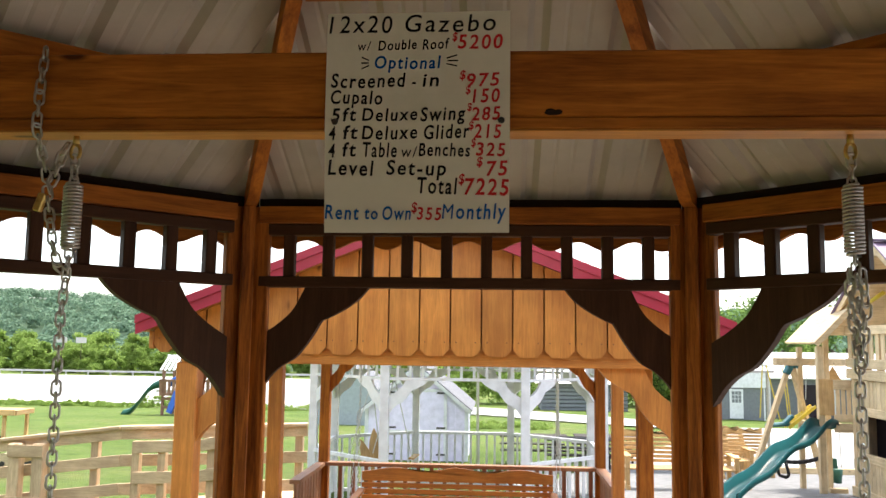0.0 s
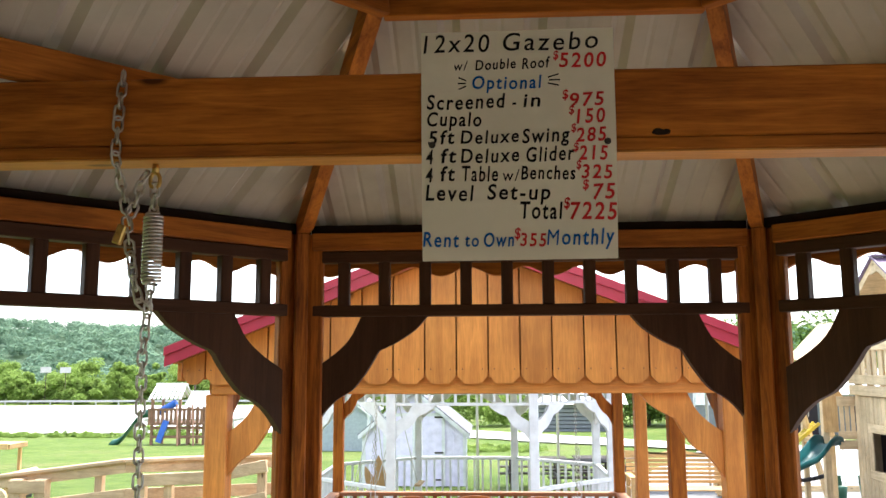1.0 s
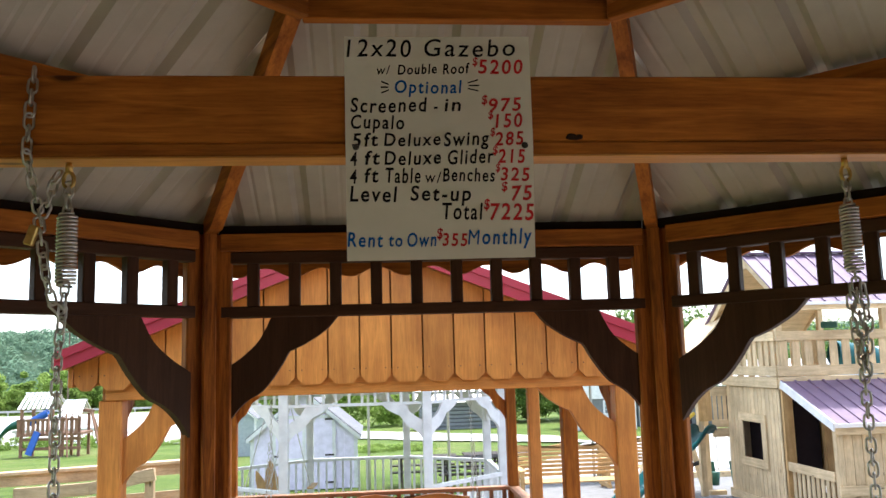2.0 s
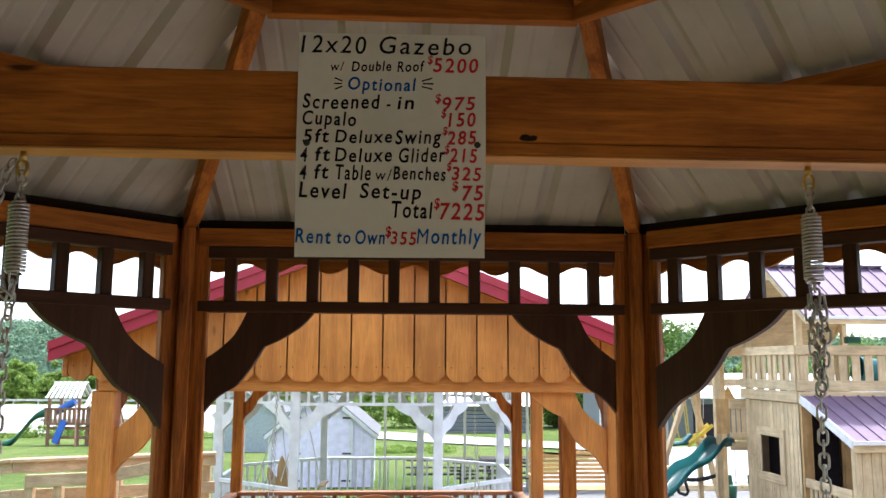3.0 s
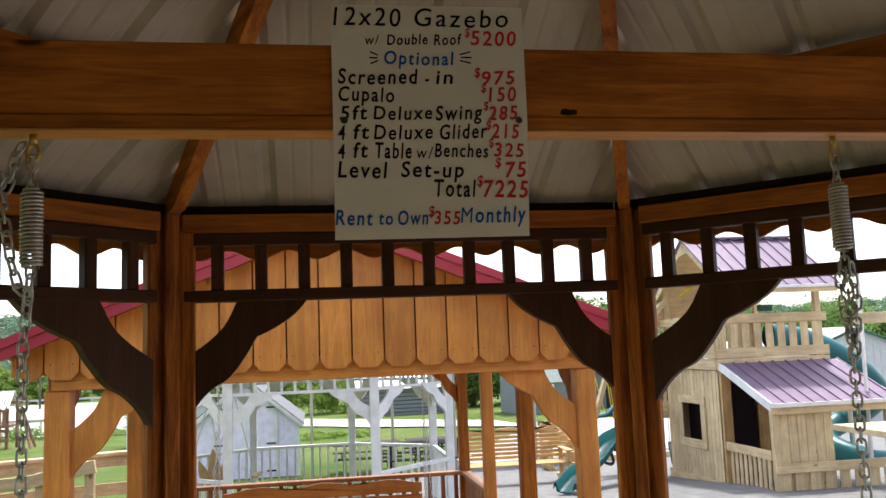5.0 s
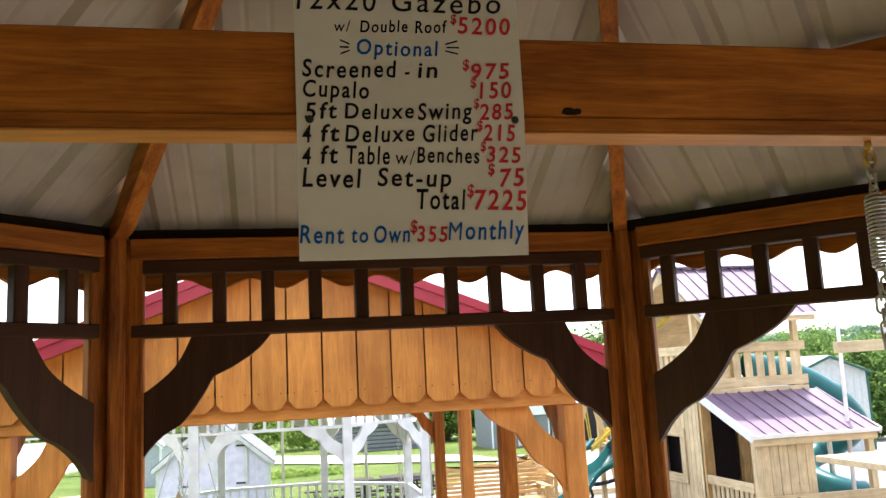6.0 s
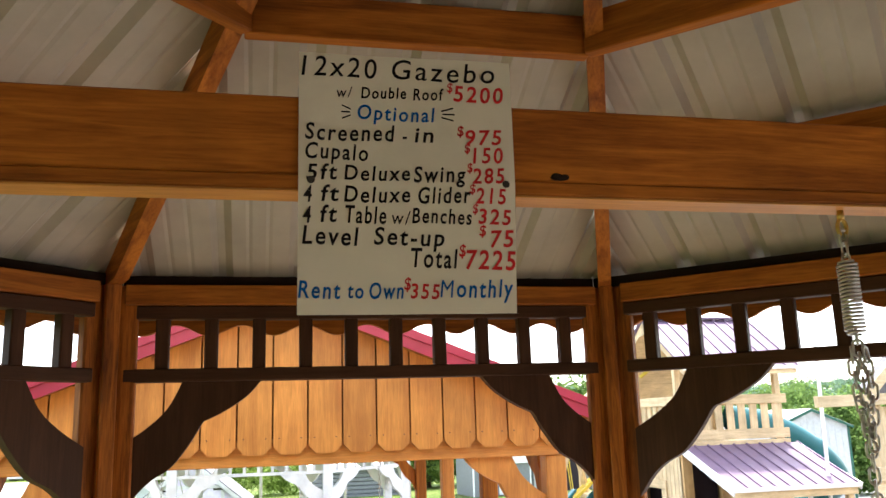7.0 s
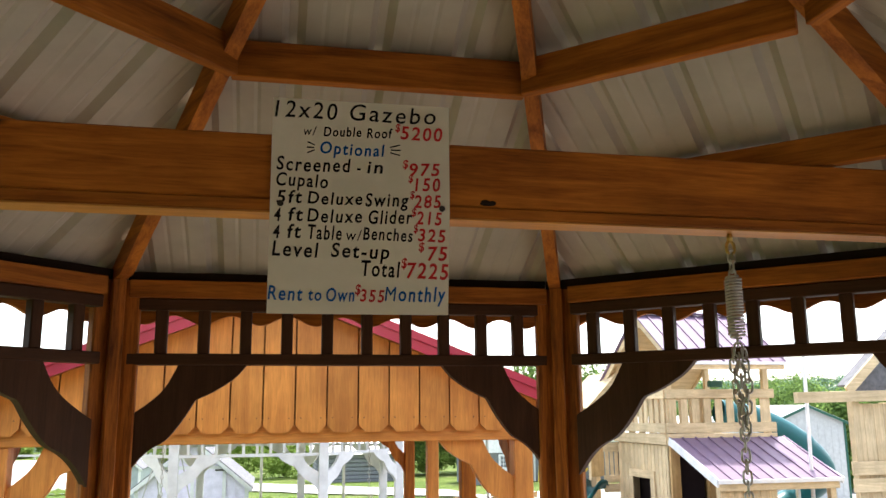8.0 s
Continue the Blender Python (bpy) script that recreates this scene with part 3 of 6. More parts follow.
RUNS = [
    ("12x20", 8, 250, 78, 68, ink_black), ("Gazebo", 300, 645, 78, 68, ink_black),
    ("w/", 120, 170, 147, 36, ink_black), ("Double", 198, 345, 145, 38, ink_black), ("Roof", 368, 470, 145, 40, ink_black),
    ("$", 481, 501, 112, 32, ink_red), ("5200", 502, 672, 145, 54, ink_red),
    ("Optional", 186, 438, 219, 48, ink_blue),
    ("Screened", 20, 305, 291, 54, ink_black), ("-", 330, 345, 291, 44, ink_black), ("in", 370, 432, 291, 50, ink_black),
    ("$", 511, 533, 263, 34, ink_red), ("975", 538, 660, 291, 50, ink_red),
    ("Cupalo", 21, 218, 355, 52, ink_black), ("$", 533, 553, 320, 30, ink_red), ("150", 560, 662, 355, 52, ink_red),
    ("5ft", 24, 120, 421, 50, ink_black), ("Deluxe", 142, 352, 419, 48, ink_black), ("Swing", 364, 534, 421, 52, ink_black),
    ("$", 540, 558, 386, 30, ink_red), ("285", 556, 664, 421, 50, ink_red),
    ("4", 16, 42, 489, 50, ink_black), ("ft", 70, 126, 489, 50, ink_black), ("Deluxe", 142, 352, 488, 50, ink_black), ("Glider", 378, 550, 488, 52, ink_black),
    ("$", 546, 566, 456, 30, ink_red), ("215", 566, 668, 489, 50, ink_red),
    ("4", 14, 40, 554, 50, ink_black), ("ft", 68, 120, 554, 52, ink_black), ("Table", 146, 275, 554, 54, ink_black), ("w/", 293, 353, 556, 42, ink_black), ("Benches", 358, 552, 554, 48, ink_black),
    ("$", 556, 574, 520, 30, ink_red), ("325", 574, 684, 554, 48, ink_red),
    ("Level", 13, 188, 623, 56, ink_black), ("Set-up", 236, 462, 623, 54, ink_black), ("$", 577, 600, 593, 34, ink_red), ("75", 614, 692, 628, 54, ink_red),
    ("Total", 354, 505, 693, 60, ink_black), ("$", 510, 532, 657, 38, ink_red), ("7225", 532, 698, 699, 60, ink_red),
    ("Rent", 2, 132, 787, 52, ink_blue), ("to", 154, 204, 787, 46, ink_blue), ("Own", 222, 330, 788, 50, ink_blue),
    ("$", 332, 354, 764, 38, ink_red), ("355", 352, 446, 790, 46, ink_red), ("M", 448, 492, 786, 56, ink_blue), ("onthly", 501, 688, 786, 56, ink_blue),
]
for run in RUNS:
    letters(*run, weight=0.0 if run[0] in ("M", "w/") else 0.017 if run[4] < 65 else 0.005, shear=0.12)
# small dashes beside the word Optional
for gx, gy, tilt in ((150, 180, 6), (148, 196, 0), (150, 212, -6), (480, 176, -6), (484, 192, 0), (480, 208, 5)):
    bm = bmesh.new()
    w = 14 if gx < 300 else 20
    vs = [bm.verts.new(sign_at((gx + dx * w) / 700, (gy + dy * 2.6 + dx * tilt) / 838, 0.003)) for dx, dy in ((-1, 1), (1, 1), (1, -1), (-1, -1))]
    bm.faces.new(vs)
    part("dash", bm, ink_black, sign)
for u, v in ((0.055, 0.505), (0.955, 0.505)):
    p = sign_at(u, v, 0.003)
    bm = rod(bmesh.new(), p, p + Vector((0, -0.004, 0)), 0.0075, 0.006, 12)
    part("screw", bm, rust_iron, sign, "dark screw head")


# ---- swing hardware hanging from the beam ----
def link_mesh():
    bm = bmesh.new()
    n, k, L, W, r = 16, 6, 0.0078, 0.0098, 0.0030
    rings = []
    for i in range(n):
        a = 2 * math.pi * i / n
        cx = W * math.cos(a)
        cz = W * math.sin(a) + (L if math.sin(a) > 0 else -L if math.sin(a) < 0 else 0)
        nx, nz = math.cos(a), math.sin(a)
        rings.append([bm.verts.new((cx + nx * r * math.cos(b), r * math.sin(b), cz + nz * r * math.cos(b))) for b in [2 * math.pi * j / k for j in range(k)]])
    for i in range(n):
        for j in range(k):
            bm.faces.new((rings[i][j], rings[(i + 1) % n][j], rings[(i + 1) % n][(j + 1) % k], rings[i][(j + 1) % k]))
    bmesh.ops.recalc_face_normals(bm, faces=bm.faces)
    return mesh_of("chain_link", bm, zinc, True)


LINK = link_mesh()
PITCH = 0.0262


def hang_chain(parent, pts, pitch=PITCH, twist=0.0):
    """Links along a line of points, each turned a quarter against its neighbour."""
    pts = [Vector(p) for p in pts]
    seg = [(b - a).length for a, b in zip(pts, pts[1:])]
    total, s, i = sum(seg), pitch / 2, 0
    o = origin_of(parent)
    while s < total:
        d, j = s, 0
        while j < len(seg) - 1 and d > seg[j]:
            d -= seg[j]
            j += 1
        p = pts[j].lerp(pts[j + 1], d / seg[j])
        f = (pts[j + 1] - pts[j]).normalized()
        q = f.to_track_quat("Z", "Y")
        ob = new("chain_link", LINK)
        ob.parent = parent
        ob.matrix_basis = Matrix.Translation(p - o) @ q.to_matrix().to_4x4() @ Matrix.Rotation(radians(90 * (i % 2) + twist + 8 * math.sin(i * 1.7)), 4, "Z")
        s += pitch
        i += 1


def coil(x, y, z0, z1, R=0.0192, r=0.0035, turns=20):
    bm = bmesh.new()
    k, n = 6, turns * 14
    prev = None
    for i in range(n + 1):
        a = 2 * math.pi * i / 14
        z = z0 + (z1 - z0) * i / n
        RR = R * (0.62 + 0.38 * min(1, i / 14, (n - i) / 14))
        c = Vector((x + RR * math.cos(a), y + RR * math.sin(a), z))
        ring_ = [bm.verts.new(c + Vector((math.cos(a), math.sin(a), 0)) * r * math.cos(b) + Vector((0, 0, 1)) * r * math.sin(b)) for b in [2 * math.pi * j / k for j in range(k)]]
        if prev:
            for j in range(k):
                bm.faces.new((prev[j], ring_[j], ring_[(j + 1) % k], prev[(j + 1) % k]))
        prev = ring_
    bmesh.ops.recalc_face_normals(bm, faces=bm.faces)
    return bm


def hook(x, y, z0, z1):
    bm = bmesh.new()
    rod(bm, (x, y, z1), (x, y, z1 - 0.022), 0.0065, 0.0085, 10)
    n, k, r = 14, 6, 0.0047
    prev = None
    for i in range(n + 1):
        a = radians(-60 + 300 * i / n)
        c = Vector((x + 0.011 * math.cos(a), y, (z0 + z1 - 0.022) / 2 + (z1 - 0.022 - z0) / 2 * math.sin(a)))
        nn = Vector((math.cos(a), 0, math.sin(a)))
        rg = [bm.verts.new(c + nn * r * math.cos(b) + Vector((0, r * math.sin(b), 0))) for b in [2 * math.pi * j / k for j in range(k)]]
        if prev:
            for j in range(k):
                bm.faces.new((prev[j], rg[j], rg[(j + 1) % k], prev[(j + 1) % k]))
        prev = rg
    bmesh.ops.recalc_face_normals(bm, faces=bm.faces)
    return bm


for side, sx in (("l", -0.972), ("r", 0.806)):
    h = thing("swing_hanger", sx, 1.812, 2.104, "galvanised swing chain with coil spring hanging from the beam", "swing chain", "swing chains of the gazebo")
    part("hook", hook(sx, 1.812, 2.045, 2.104), brass, h, "brass-coloured screw hook", True)
    hang_chain(h, [(sx, 1.812, 2.055), (sx, 1.812, 1.985)])
    part("coil_spring", coil(sx, 1.812, 1.830, 1.990), zinc, h, "zinc coil spring", True)
    if side == "l":
        hang_chain(h, [(sx, 1.812, 1.84), (sx - 0.004, 1.812, 1.78), (sx - 0.012, 1.812, 1.68), (sx - 0.006, 1.81, 0.75)], twist=35)
        # loose tail over the beam and back to the hook
        hang_chain(h, [(-1.034, 1.765, 2.300), (-1.040, 1.762, 2.20), (-1.044, 1.764, 2.11), (-1.034, 1.79, 2.03), (-1.024, 1.80, 1.975), (-1.010, 1.80, 2.01), (-1.000, 1.805, 2.06), (sx - 0.018, 1.812, 2.085)], twist=20)
        hang_chain(h, [(-1.024, 1.79, 1.975), (-1.012, 1.79, 1.90), (-1.004, 1.795, 1.84), (-0.990, 1.80, 1.79), (sx - 0.005, 1.812, 1.775)], twist=60)
        snap = part("snap", sticked((-1.028, 1.785, 1.960), (-1.042, 1.785, 1.918), 0.015, 0.020), brass, h, "brass snap")
    else:
        hang_chain(h, [(sx, 1.812, 1.84), (sx + 0.004, 1.812, 1.70), (sx, 1.812, 1.56), (sx + 0.002, 1.812, 0.75)], twist=35)
        hang_chain(h, [(sx + 0.012, 1.806, 1.80), (sx + 0.015, 1.802, 1.71), (sx + 0.004, 1.806, 1.60)], twist=10)
        hang_chain(h, [(sx - 0.012, 1.818, 1.80), (sx - 0.009, 1.820, 1.71), (sx + 0.002, 1.816, 1.61)], twist=70)

# ---- pavilion with a boarded gable and a red metal roof ----
PX, PY0, PY1, PHW = -0.315, 4.30, 8.05, 1.520
P_APEX, P_SLOPE = 2.325, 0.392
P_FLOOR = -0.50


def gable_z(x, drop=0.0):
    return P_APEX - P_SLOPE * abs(x - PX) - drop


pav = thing("pavilion", PX, (PY0 + PY1) / 2, P_FLOOR, "cedar-stained timber pavilion with scalloped gable boards and red metal roof", "pavilion")
bw = 0.1615
k = -10
while PX + k * bw < PX + PHW:
    x0, x1 = PX + k * bw + 0.0042 - 0.062, PX + (k + 1) * bw - 0.0042 - 0.062
    x0c, x1c = max(x0, PX - 1.47), min(x1, PX + 1.47)
    k += 1
    if x1c - x0c < 0.03:
        continue
    c = 0.036
    pts = [(x0c + c, 1.552), (x0c, 1.552 + c), (x0c, gable_z(x0c, 0.075))]
    if x0c < PX < x1c:
        pts.append((PX, gable_z(PX, 0.075)))
    pts += [(x1c, gable_z(x1c, 0.075)), (x1c, 1.552 + c), (x1c - c, 1.552)]
    part("gable_board", outline(bmesh.new(), pts, Matrix.Translation((0, PY0 - 0.012 + 0.002 * (k % 2), 0)), 0.02), cedar["z"], pav)
    for nx in (x0c + 0.026, x1c - 0.026):
        part("nail", rod(bmesh.new(), (nx, PY0 - 0.0255, 1.625), (nx, PY0 - 0.0205, 1.625), 0.003, None, 6), rust_iron, pav)
part("gable_header", boxed(PX - 1.33, PX + 1.33, PY0 + 0.012, PY0 + 0.09, 1.500, 1.62), cedar["x"], pav)
pts = [(PX - 1.44, 1.60), (PX + 1.44, 1.60), (PX + 1.44, gable_z(PX + 1.44, 0.08)), (PX, gable_z(PX, 0.08)), (PX - 1.44, gable_z(PX + 1.44, 0.08))]
part("gable_backing", outline(bmesh.new(), pts, Matrix.Translation((0, PY0 + 0.105, 0)), 0.02), cedar["x"], pav)
part("back_header", boxed(PX - 1.30, PX + 1.30, PY1 - 0.04, PY1 + 0.04, 1.40, 1.56), cedar["x"], pav)
for sx in (-1, 1):
    part("eave_beam", boxed(PX + sx * 1.326 - 0.04, PX + sx * 1.326 + 0.04, PY0 + 0.09, PY1 - 0.04, 1.50, 1.62), cedar["y"], pav)
    # roof slope with its red edge trim
    e = PX + sx * (PHW + 0.0)
    q = [(PX, PY0 - 0.14, gable_z(PX)), (e, PY0 - 0.14, gable_z(e)), (e, PY1 + 0.2, gable_z(e)), (PX, PY1 + 0.2, gable_z(PX))]
    if sx < 0:
        q = [q[1], q[0], q[3], q[2]]
    part("roof_slope", quad_sheet(bmesh.new(), *[(x, y, z - 0.022) for x, y, z in q], 0.02), red_metal, pav, "red sheet metal")
    part("roof_deck", quad_sheet(bmesh.new(), *[(x, y + (0.02 if y < 5 else -0.02), z - 0.072) for x, y, z in q], 0.03), cedar["y"], pav)
    m4 = Matrix.Translation((0, PY0 - 0.145, 0))
    trim = [(PX, gable_z(PX, -0.005)), (e, gable_z(e, -0.005)), (e, gable_z(e, 0.085)), (PX, gable_z(PX, 0.085))]
    part("rake_trim", outline(bmesh.new(), trim, m4, 0.02), red_metal, pav, "red metal rake trim")
    trim = [(PX, gable_z(PX, -0.012)), (e, gable_z(e, -0.012)), (e, gable_z(e, 0.03)), (PX, gable_z(PX, 0.03))]
    part("rake_cap", outline(bmesh.new(), trim, m4, 0.045), red_metal, pav, "red metal cap")
    part("eave_fascia", boxed(PX + sx * 1.485 - 0.012, PX + sx * 1.485 + 0.012, PY0 - 0.03, PY1 + 0.1, 1.57, gable_z(PX + 1.48, 0.08)), cedar["y"], pav)
    # posts
    rows = ((PY0 + 0.08, 0.052, cedar["z"]), (5.65, 0.050, stain["z"]), (6.90, 0.047, cedar["z"]), (PY1, 0.047, stain["z"])) if sx > 0 else ((PY0 + 0.08, 0.057, cedar["z"]), (6.2, 0.052, cedar["z"]), (PY1, 0.047, stain["z"]))
    for py, w, mat_ in rows:
        px = PX + sx * 1.326 + (0.02 if sx < 0 else 0.0)
        part("post", boxed(px - w, px + w, py - w, py + w, P_FLOOR, 1.50, 0.006), mat_, pav)
    # braces in the gable's plane and along the sides
    px = PX + sx * (1.326 - 0.054)
    part("knee_brace", brace(0.43 if sx < 0 else 0.405, 0.46 if sx < 0 else 0.42, -sx, Matrix.Translation((px, PY0 + 0.08, 1.500)), 0.06), cedar["z"], pav)
    part("knee_brace", brace(0.34, 0.34, 1, Matrix.Translation((PX + sx * 1.326, PY0 + 0.14, 1.500)) @ Matrix.Rotation(radians(90), 4, "Z"), 0.04), stain["z"], pav)
    px = PX + sx * (1.326 - 0.05)
    part("knee_brace", brace(0.26, 0.33, -sx, Matrix.Translation((px, PY1, 1.41)), 0.04), stain["z"], pav)
    # side rail near the back with slanted boards below it
    rx = PX + sx * 1.326
    part("side_rail", sticked((rx, PY1 - 0.05, 0.445), (rx, 6.95, 0.445), 0.09, 0.035), dull["y"], pav)
    part("side_rail", sticked((rx, PY1 - 0.05, -0.38), (rx, 6.95, -0.38), 0.04, 0.08), dull["y"], pav)
    yy = 6.97
    while yy < PY1 - 0.08:
        part("side_baluster", boxed(rx - 0.012, rx + 0.012, yy, yy + 0.09, -0.34, 0.428, 0.003), dull["z"], pav)
        yy += 0.115
part("back_rail", boxed(PX - 1.30, PX + 1.30, PY1 - 0.07, PY1 + 0.02, 0.430, 0.465, 0.004), dull["x"], pav)
part("back_rail", boxed(PX - 1.20, PX + 1.34, PY1 - 0.04, PY1, -0.40, -0.34, 0.004), dull["x"], pav)
x = PX - 1.14
while x < PX + 1.3:
    part("baluster", boxed(x - 0.018, x + 0.018, PY1 - 0.043, PY1 - 0.007, -0.345, 0.432, 0.003), dull["z"], pav)
    x += 0.125
part("platform", boxed(PX - 1.42, PX + 1.42, PY0 - 0.05, PY1 + 0.1, P_FLOOR - 0.35, P_FLOOR, 0.01), stain["x"], pav)
# rafters that show under the roof
for i in range(6):
    yr = PY0 + 0.5 + i * 0.62
    for sx in (-1, 1):
        part("rafter", sticked((PX, yr, gable_z(PX) - 0.135), (PX + sx * 1.48, yr, gable_z(PX + 1.48) - 0.135), 0.036, 0.10), cedar["x"], pav)


def porch_swing(name, cx, y, z, wide, label):
    """A slatted swing bench with a scrolled back, hung by chains."""
    s = thing(name, cx, y, z, label, "porch swing")
    top = []
    n = 30
    for i in range(n + 1):
        u = -1 + 2 * i / n
        top.append((cx + u * wide / 2, 0.455 + z + 0.018 * math.cos(u * 3 * math.pi) - 0.012 * abs(u)))
    pts = [(cx - wide / 2, z + 0.345)] + [(cx + wide / 2, z + 0.345)] + list(reversed(top))
    part("back_top", outline(bmesh.new(), pts, Matrix.Translation((0, y, 0)), 0.03), cedar["x"], s)
    for i in range(6):
        zz = z + 0.02 + i * 0.054
        part("back_slat", boxed(cx - wide / 2, cx + wide / 2, y - 0.012 - 0.004 * i, y + 0.012 - 0.004 * i, zz, zz + 0.040, 0.003), cedar["x"], s)
    for i in range(6):
        yy_ = y - 0.06 - i * 0.075
        part("seat_slat", boxed(cx - wide / 2, cx + wide / 2, yy_ - 0.03, yy_ + 0.03, z - 0.02, z, 0.003), cedar["x"], s)
    for sx in (-1, 1):
        part("side_frame", boxed(cx + sx * wide / 2 - 0.018, cx + sx * wide / 2 + 0.018, y - 0.52, y + 0.02, z - 0.06, z - 0.02, 0.003), cedar["y"], s)
        part("arm_post", boxed(cx + sx * wide / 2 - 0.02, cx + sx * wide / 2 + 0.02, y - 0.5, y - 0.46, z - 0.02, z + 0.25, 0.003), cedar["z"], s)
        part("arm", boxed(cx + sx * wide / 2 - 0.035, cx + sx * wide / 2 + 0.035, y - 0.54, y, z + 0.25, z + 0.275, 0.005), cedar["y"], s)
        part("stile", boxed(cx + sx * wide * 0.46 - 0.02, cx + sx * wide * 0.46 + 0.02, y + 0.014, y + 0.04, z, z + 0.42, 0.003), cedar["z"], s)
        hang_chain(s, [(cx + sx * (wide / 2 + 0.03), y - 0.02, 1.50), (cx + sx * (wide / 2 + 0.03), y - 0.03, z + 0.26)], 0.036)
        hang_chain(s, [(cx + sx * (wide / 2 + 0.045), y - 0.03, 0.98), (cx + sx * (wide / 2 + 0.05), y - 0.30, z + 0.26)], 0.036)
    return s


porch_swing("porch_swing", PX - 0.005, 7.62, 0.02, 1.72, "cedar slatted porch swing hanging on chains in the pavilion")
# timber cross piece of the pavilion from which the swing hangs
part("swing_beam", boxed(PX - 1.2, PX + 1.2, 7.57, 7.65, 1.50, 1.60, 0.005), cedar["x"], pav)


# ---- white gazebo behind the pavilion ----
def white_gazebo():
    cx, y0, z0 = -0.555, 11.5, -1.05
    ring = [(-1.5 + 0.0, 11.5), (0.43, 11.5), (1.62, 12.6), (1.62, 14.3), (0.30, 15.3), (-1.42, 15.3), (-2.72, 14.3), (-2.72, 12.6)]
    g = thing("white_gazebo", cx, 13.4, z0 - 0.05, "white painted timber gazebo with railing and knee braces", "gazebo")
    for (x, y) in ring:
        part("post", boxed(x - 0.062, x + 0.062, y - 0.062, y + 0.062, z0, 1.39, 0.006), white_paint, g)
        part("post_base", boxed(x - 0.08, x + 0.08, y - 0.08, y + 0.08, z0, z0 + 0.15, 0.01), white_paint, g)
    n = len(ring)
    for i in range(n):
        a, b = Vector((*ring[i], 0)), Vector((*ring[(i + 1) % n], 0))
        d = (b - a).normalized()
        L = (b - a).length
        a2, b2 = a + d * 0.062, b - d * 0.062
        part("header", sticked((a2.x, a2.y, 1.37), (b2.x, b2.y, 1.37), 0.09, 0.10), white_paint, g)
        for zz in (1.30, 1.10):
            part("frieze_rail", sticked((a2.x, a2.y, zz), (b2.x, b2.y, zz), 0.045, 0.04), white_paint, g)
        cnt = int(L / 0.17)
        for j in range(1, cnt):
            p = a.lerp(b, j / cnt)
            part("frieze_spindle", boxed(p.x - 0.018, p.x + 0.018, p.y - 0.018, p.y + 0.018, 1.12, 1.28, 0.0), white_paint, g)
        if i != 0:
            for zz, hh in ((-0.03, 0.05), (z0 + 0.12, 0.06)):
                part("rail", sticked((a2.x, a2.y, zz), (b2.x, b2.y, zz), 0.07, hh), white_paint, g)
            cnt = int(L / 0.14)
            for j in range(1, cnt):
                p = a.lerp(b, j / cnt)
                part("baluster", boxed(p.x - 0.018, p.x + 0.018, p.y - 0.018, p.y + 0.018, z0 + 0.14, -0.055, 0.0), white_paint, g)
        ang = math.atan2(d.y, d.x)
        for sgn, p in ((1, a2), (-1, b2)):
            part("knee_brace", brace(0.54, 0.46, sgn, Matrix.Translation((p.x, p.y, 1.08)) @ Matrix.Rotation(ang, 4, "Z"), 0.04), white_paint, g)
    # roof: shingled hip on a white soffit
    bm = bmesh.new()
    out = [Vector((cx + (x - cx) * 1.10, 13.4 + (y - 13.4) * 1.10, 1.43)) for x, y in ring]
    top = [Vector((cx + (x - cx) * 0.12, 13.4 + (y - 13.4) * 0.12, 2.55)) for x, y in ring]
    vo, vt = [bm.verts.new(p) for p in out], [bm.verts.new(p) for p in top]
    bm.faces.new(vt)
    for i in range(n):
        bm.faces.new((vo[i], vo[(i + 1) % n], vt[(i + 1) % n], vt[i]))
    bm.faces.new(list(reversed(vo)))
    part("roof", bm, shingle, g, "grey shingled roof")
    bm = bmesh.new()
    vo = [bm.verts.new(p - Vector((0, 0, 0.012))) for p in out]
    bm.faces.new(list(reversed(vo)))
    part("soffit", bm, white_paint, g)
    for i in range(n):
        a, b = out[i], out[(i + 1) % n]
        part("fascia", sticked((a.x, a.y, 1.425), (b.x, b.y, 1.425), 0.02, 0.09), white_paint, g)
    bm = bmesh.new()
    vo = [bm.verts.new((cx + (x - cx) * 1.03, 13.4 + (y - 13.4) * 1.03, z0)) for x, y in ring]
    vl = [bm.verts.new((v.co.x, v.co.y, z0 - 0.25)) for v in vo]
    bm.faces.new(vo)
    for i in range(n):
        bm.faces.new((vl[i], vl[(i + 1) % n], vo[(i + 1) % n], vo[i]))
    part("platform", bm, white_paint, g)
    return g


white_gazebo()
# a wooden swing inside it, seen edge-on, on thin chains
sw = thing("hanging_swing", -1.95, 13.0, -0.45, "brown wooden swing seat hanging on chains in the white gazebo", "swing")
for tip_x, tip_z, wide_, dy_ in ((-2.06, 0.10, 0.085, 0.0), (-1.86, 0.26, 0.10, 0.012), (-1.66, 0.14, 0.085, 0.024)):
    foot_x, foot_z = -1.80 + (tip_x + 1.86) * 0.25, -0.62
    line = []
    for u, w in ((0, 0.5), (0.35, 0.95), (0.6, 1.0), (0.8, 0.75), (0.93, 0.35), (1, 0.05)):
        line.append((foot_x + (tip_x - foot_x) * u ** 1.4, foot_z + (tip_z - foot_z) * u, w * wide_))
    pts = [(x - w, z) for x, z, w in line] + [(x + w, z) for x, z, w in reversed(line)]
    part("back_slat", outline(bmesh.new(), pts, Matrix.Translation((0, 13.0 + dy_, 0)), 0.02), tan["z"], sw)
part("seat", sticked((-2.05, 12.9, -0.52), (-1.15, 13.0, -0.52), 0.40, 0.03), tan["x"], sw)
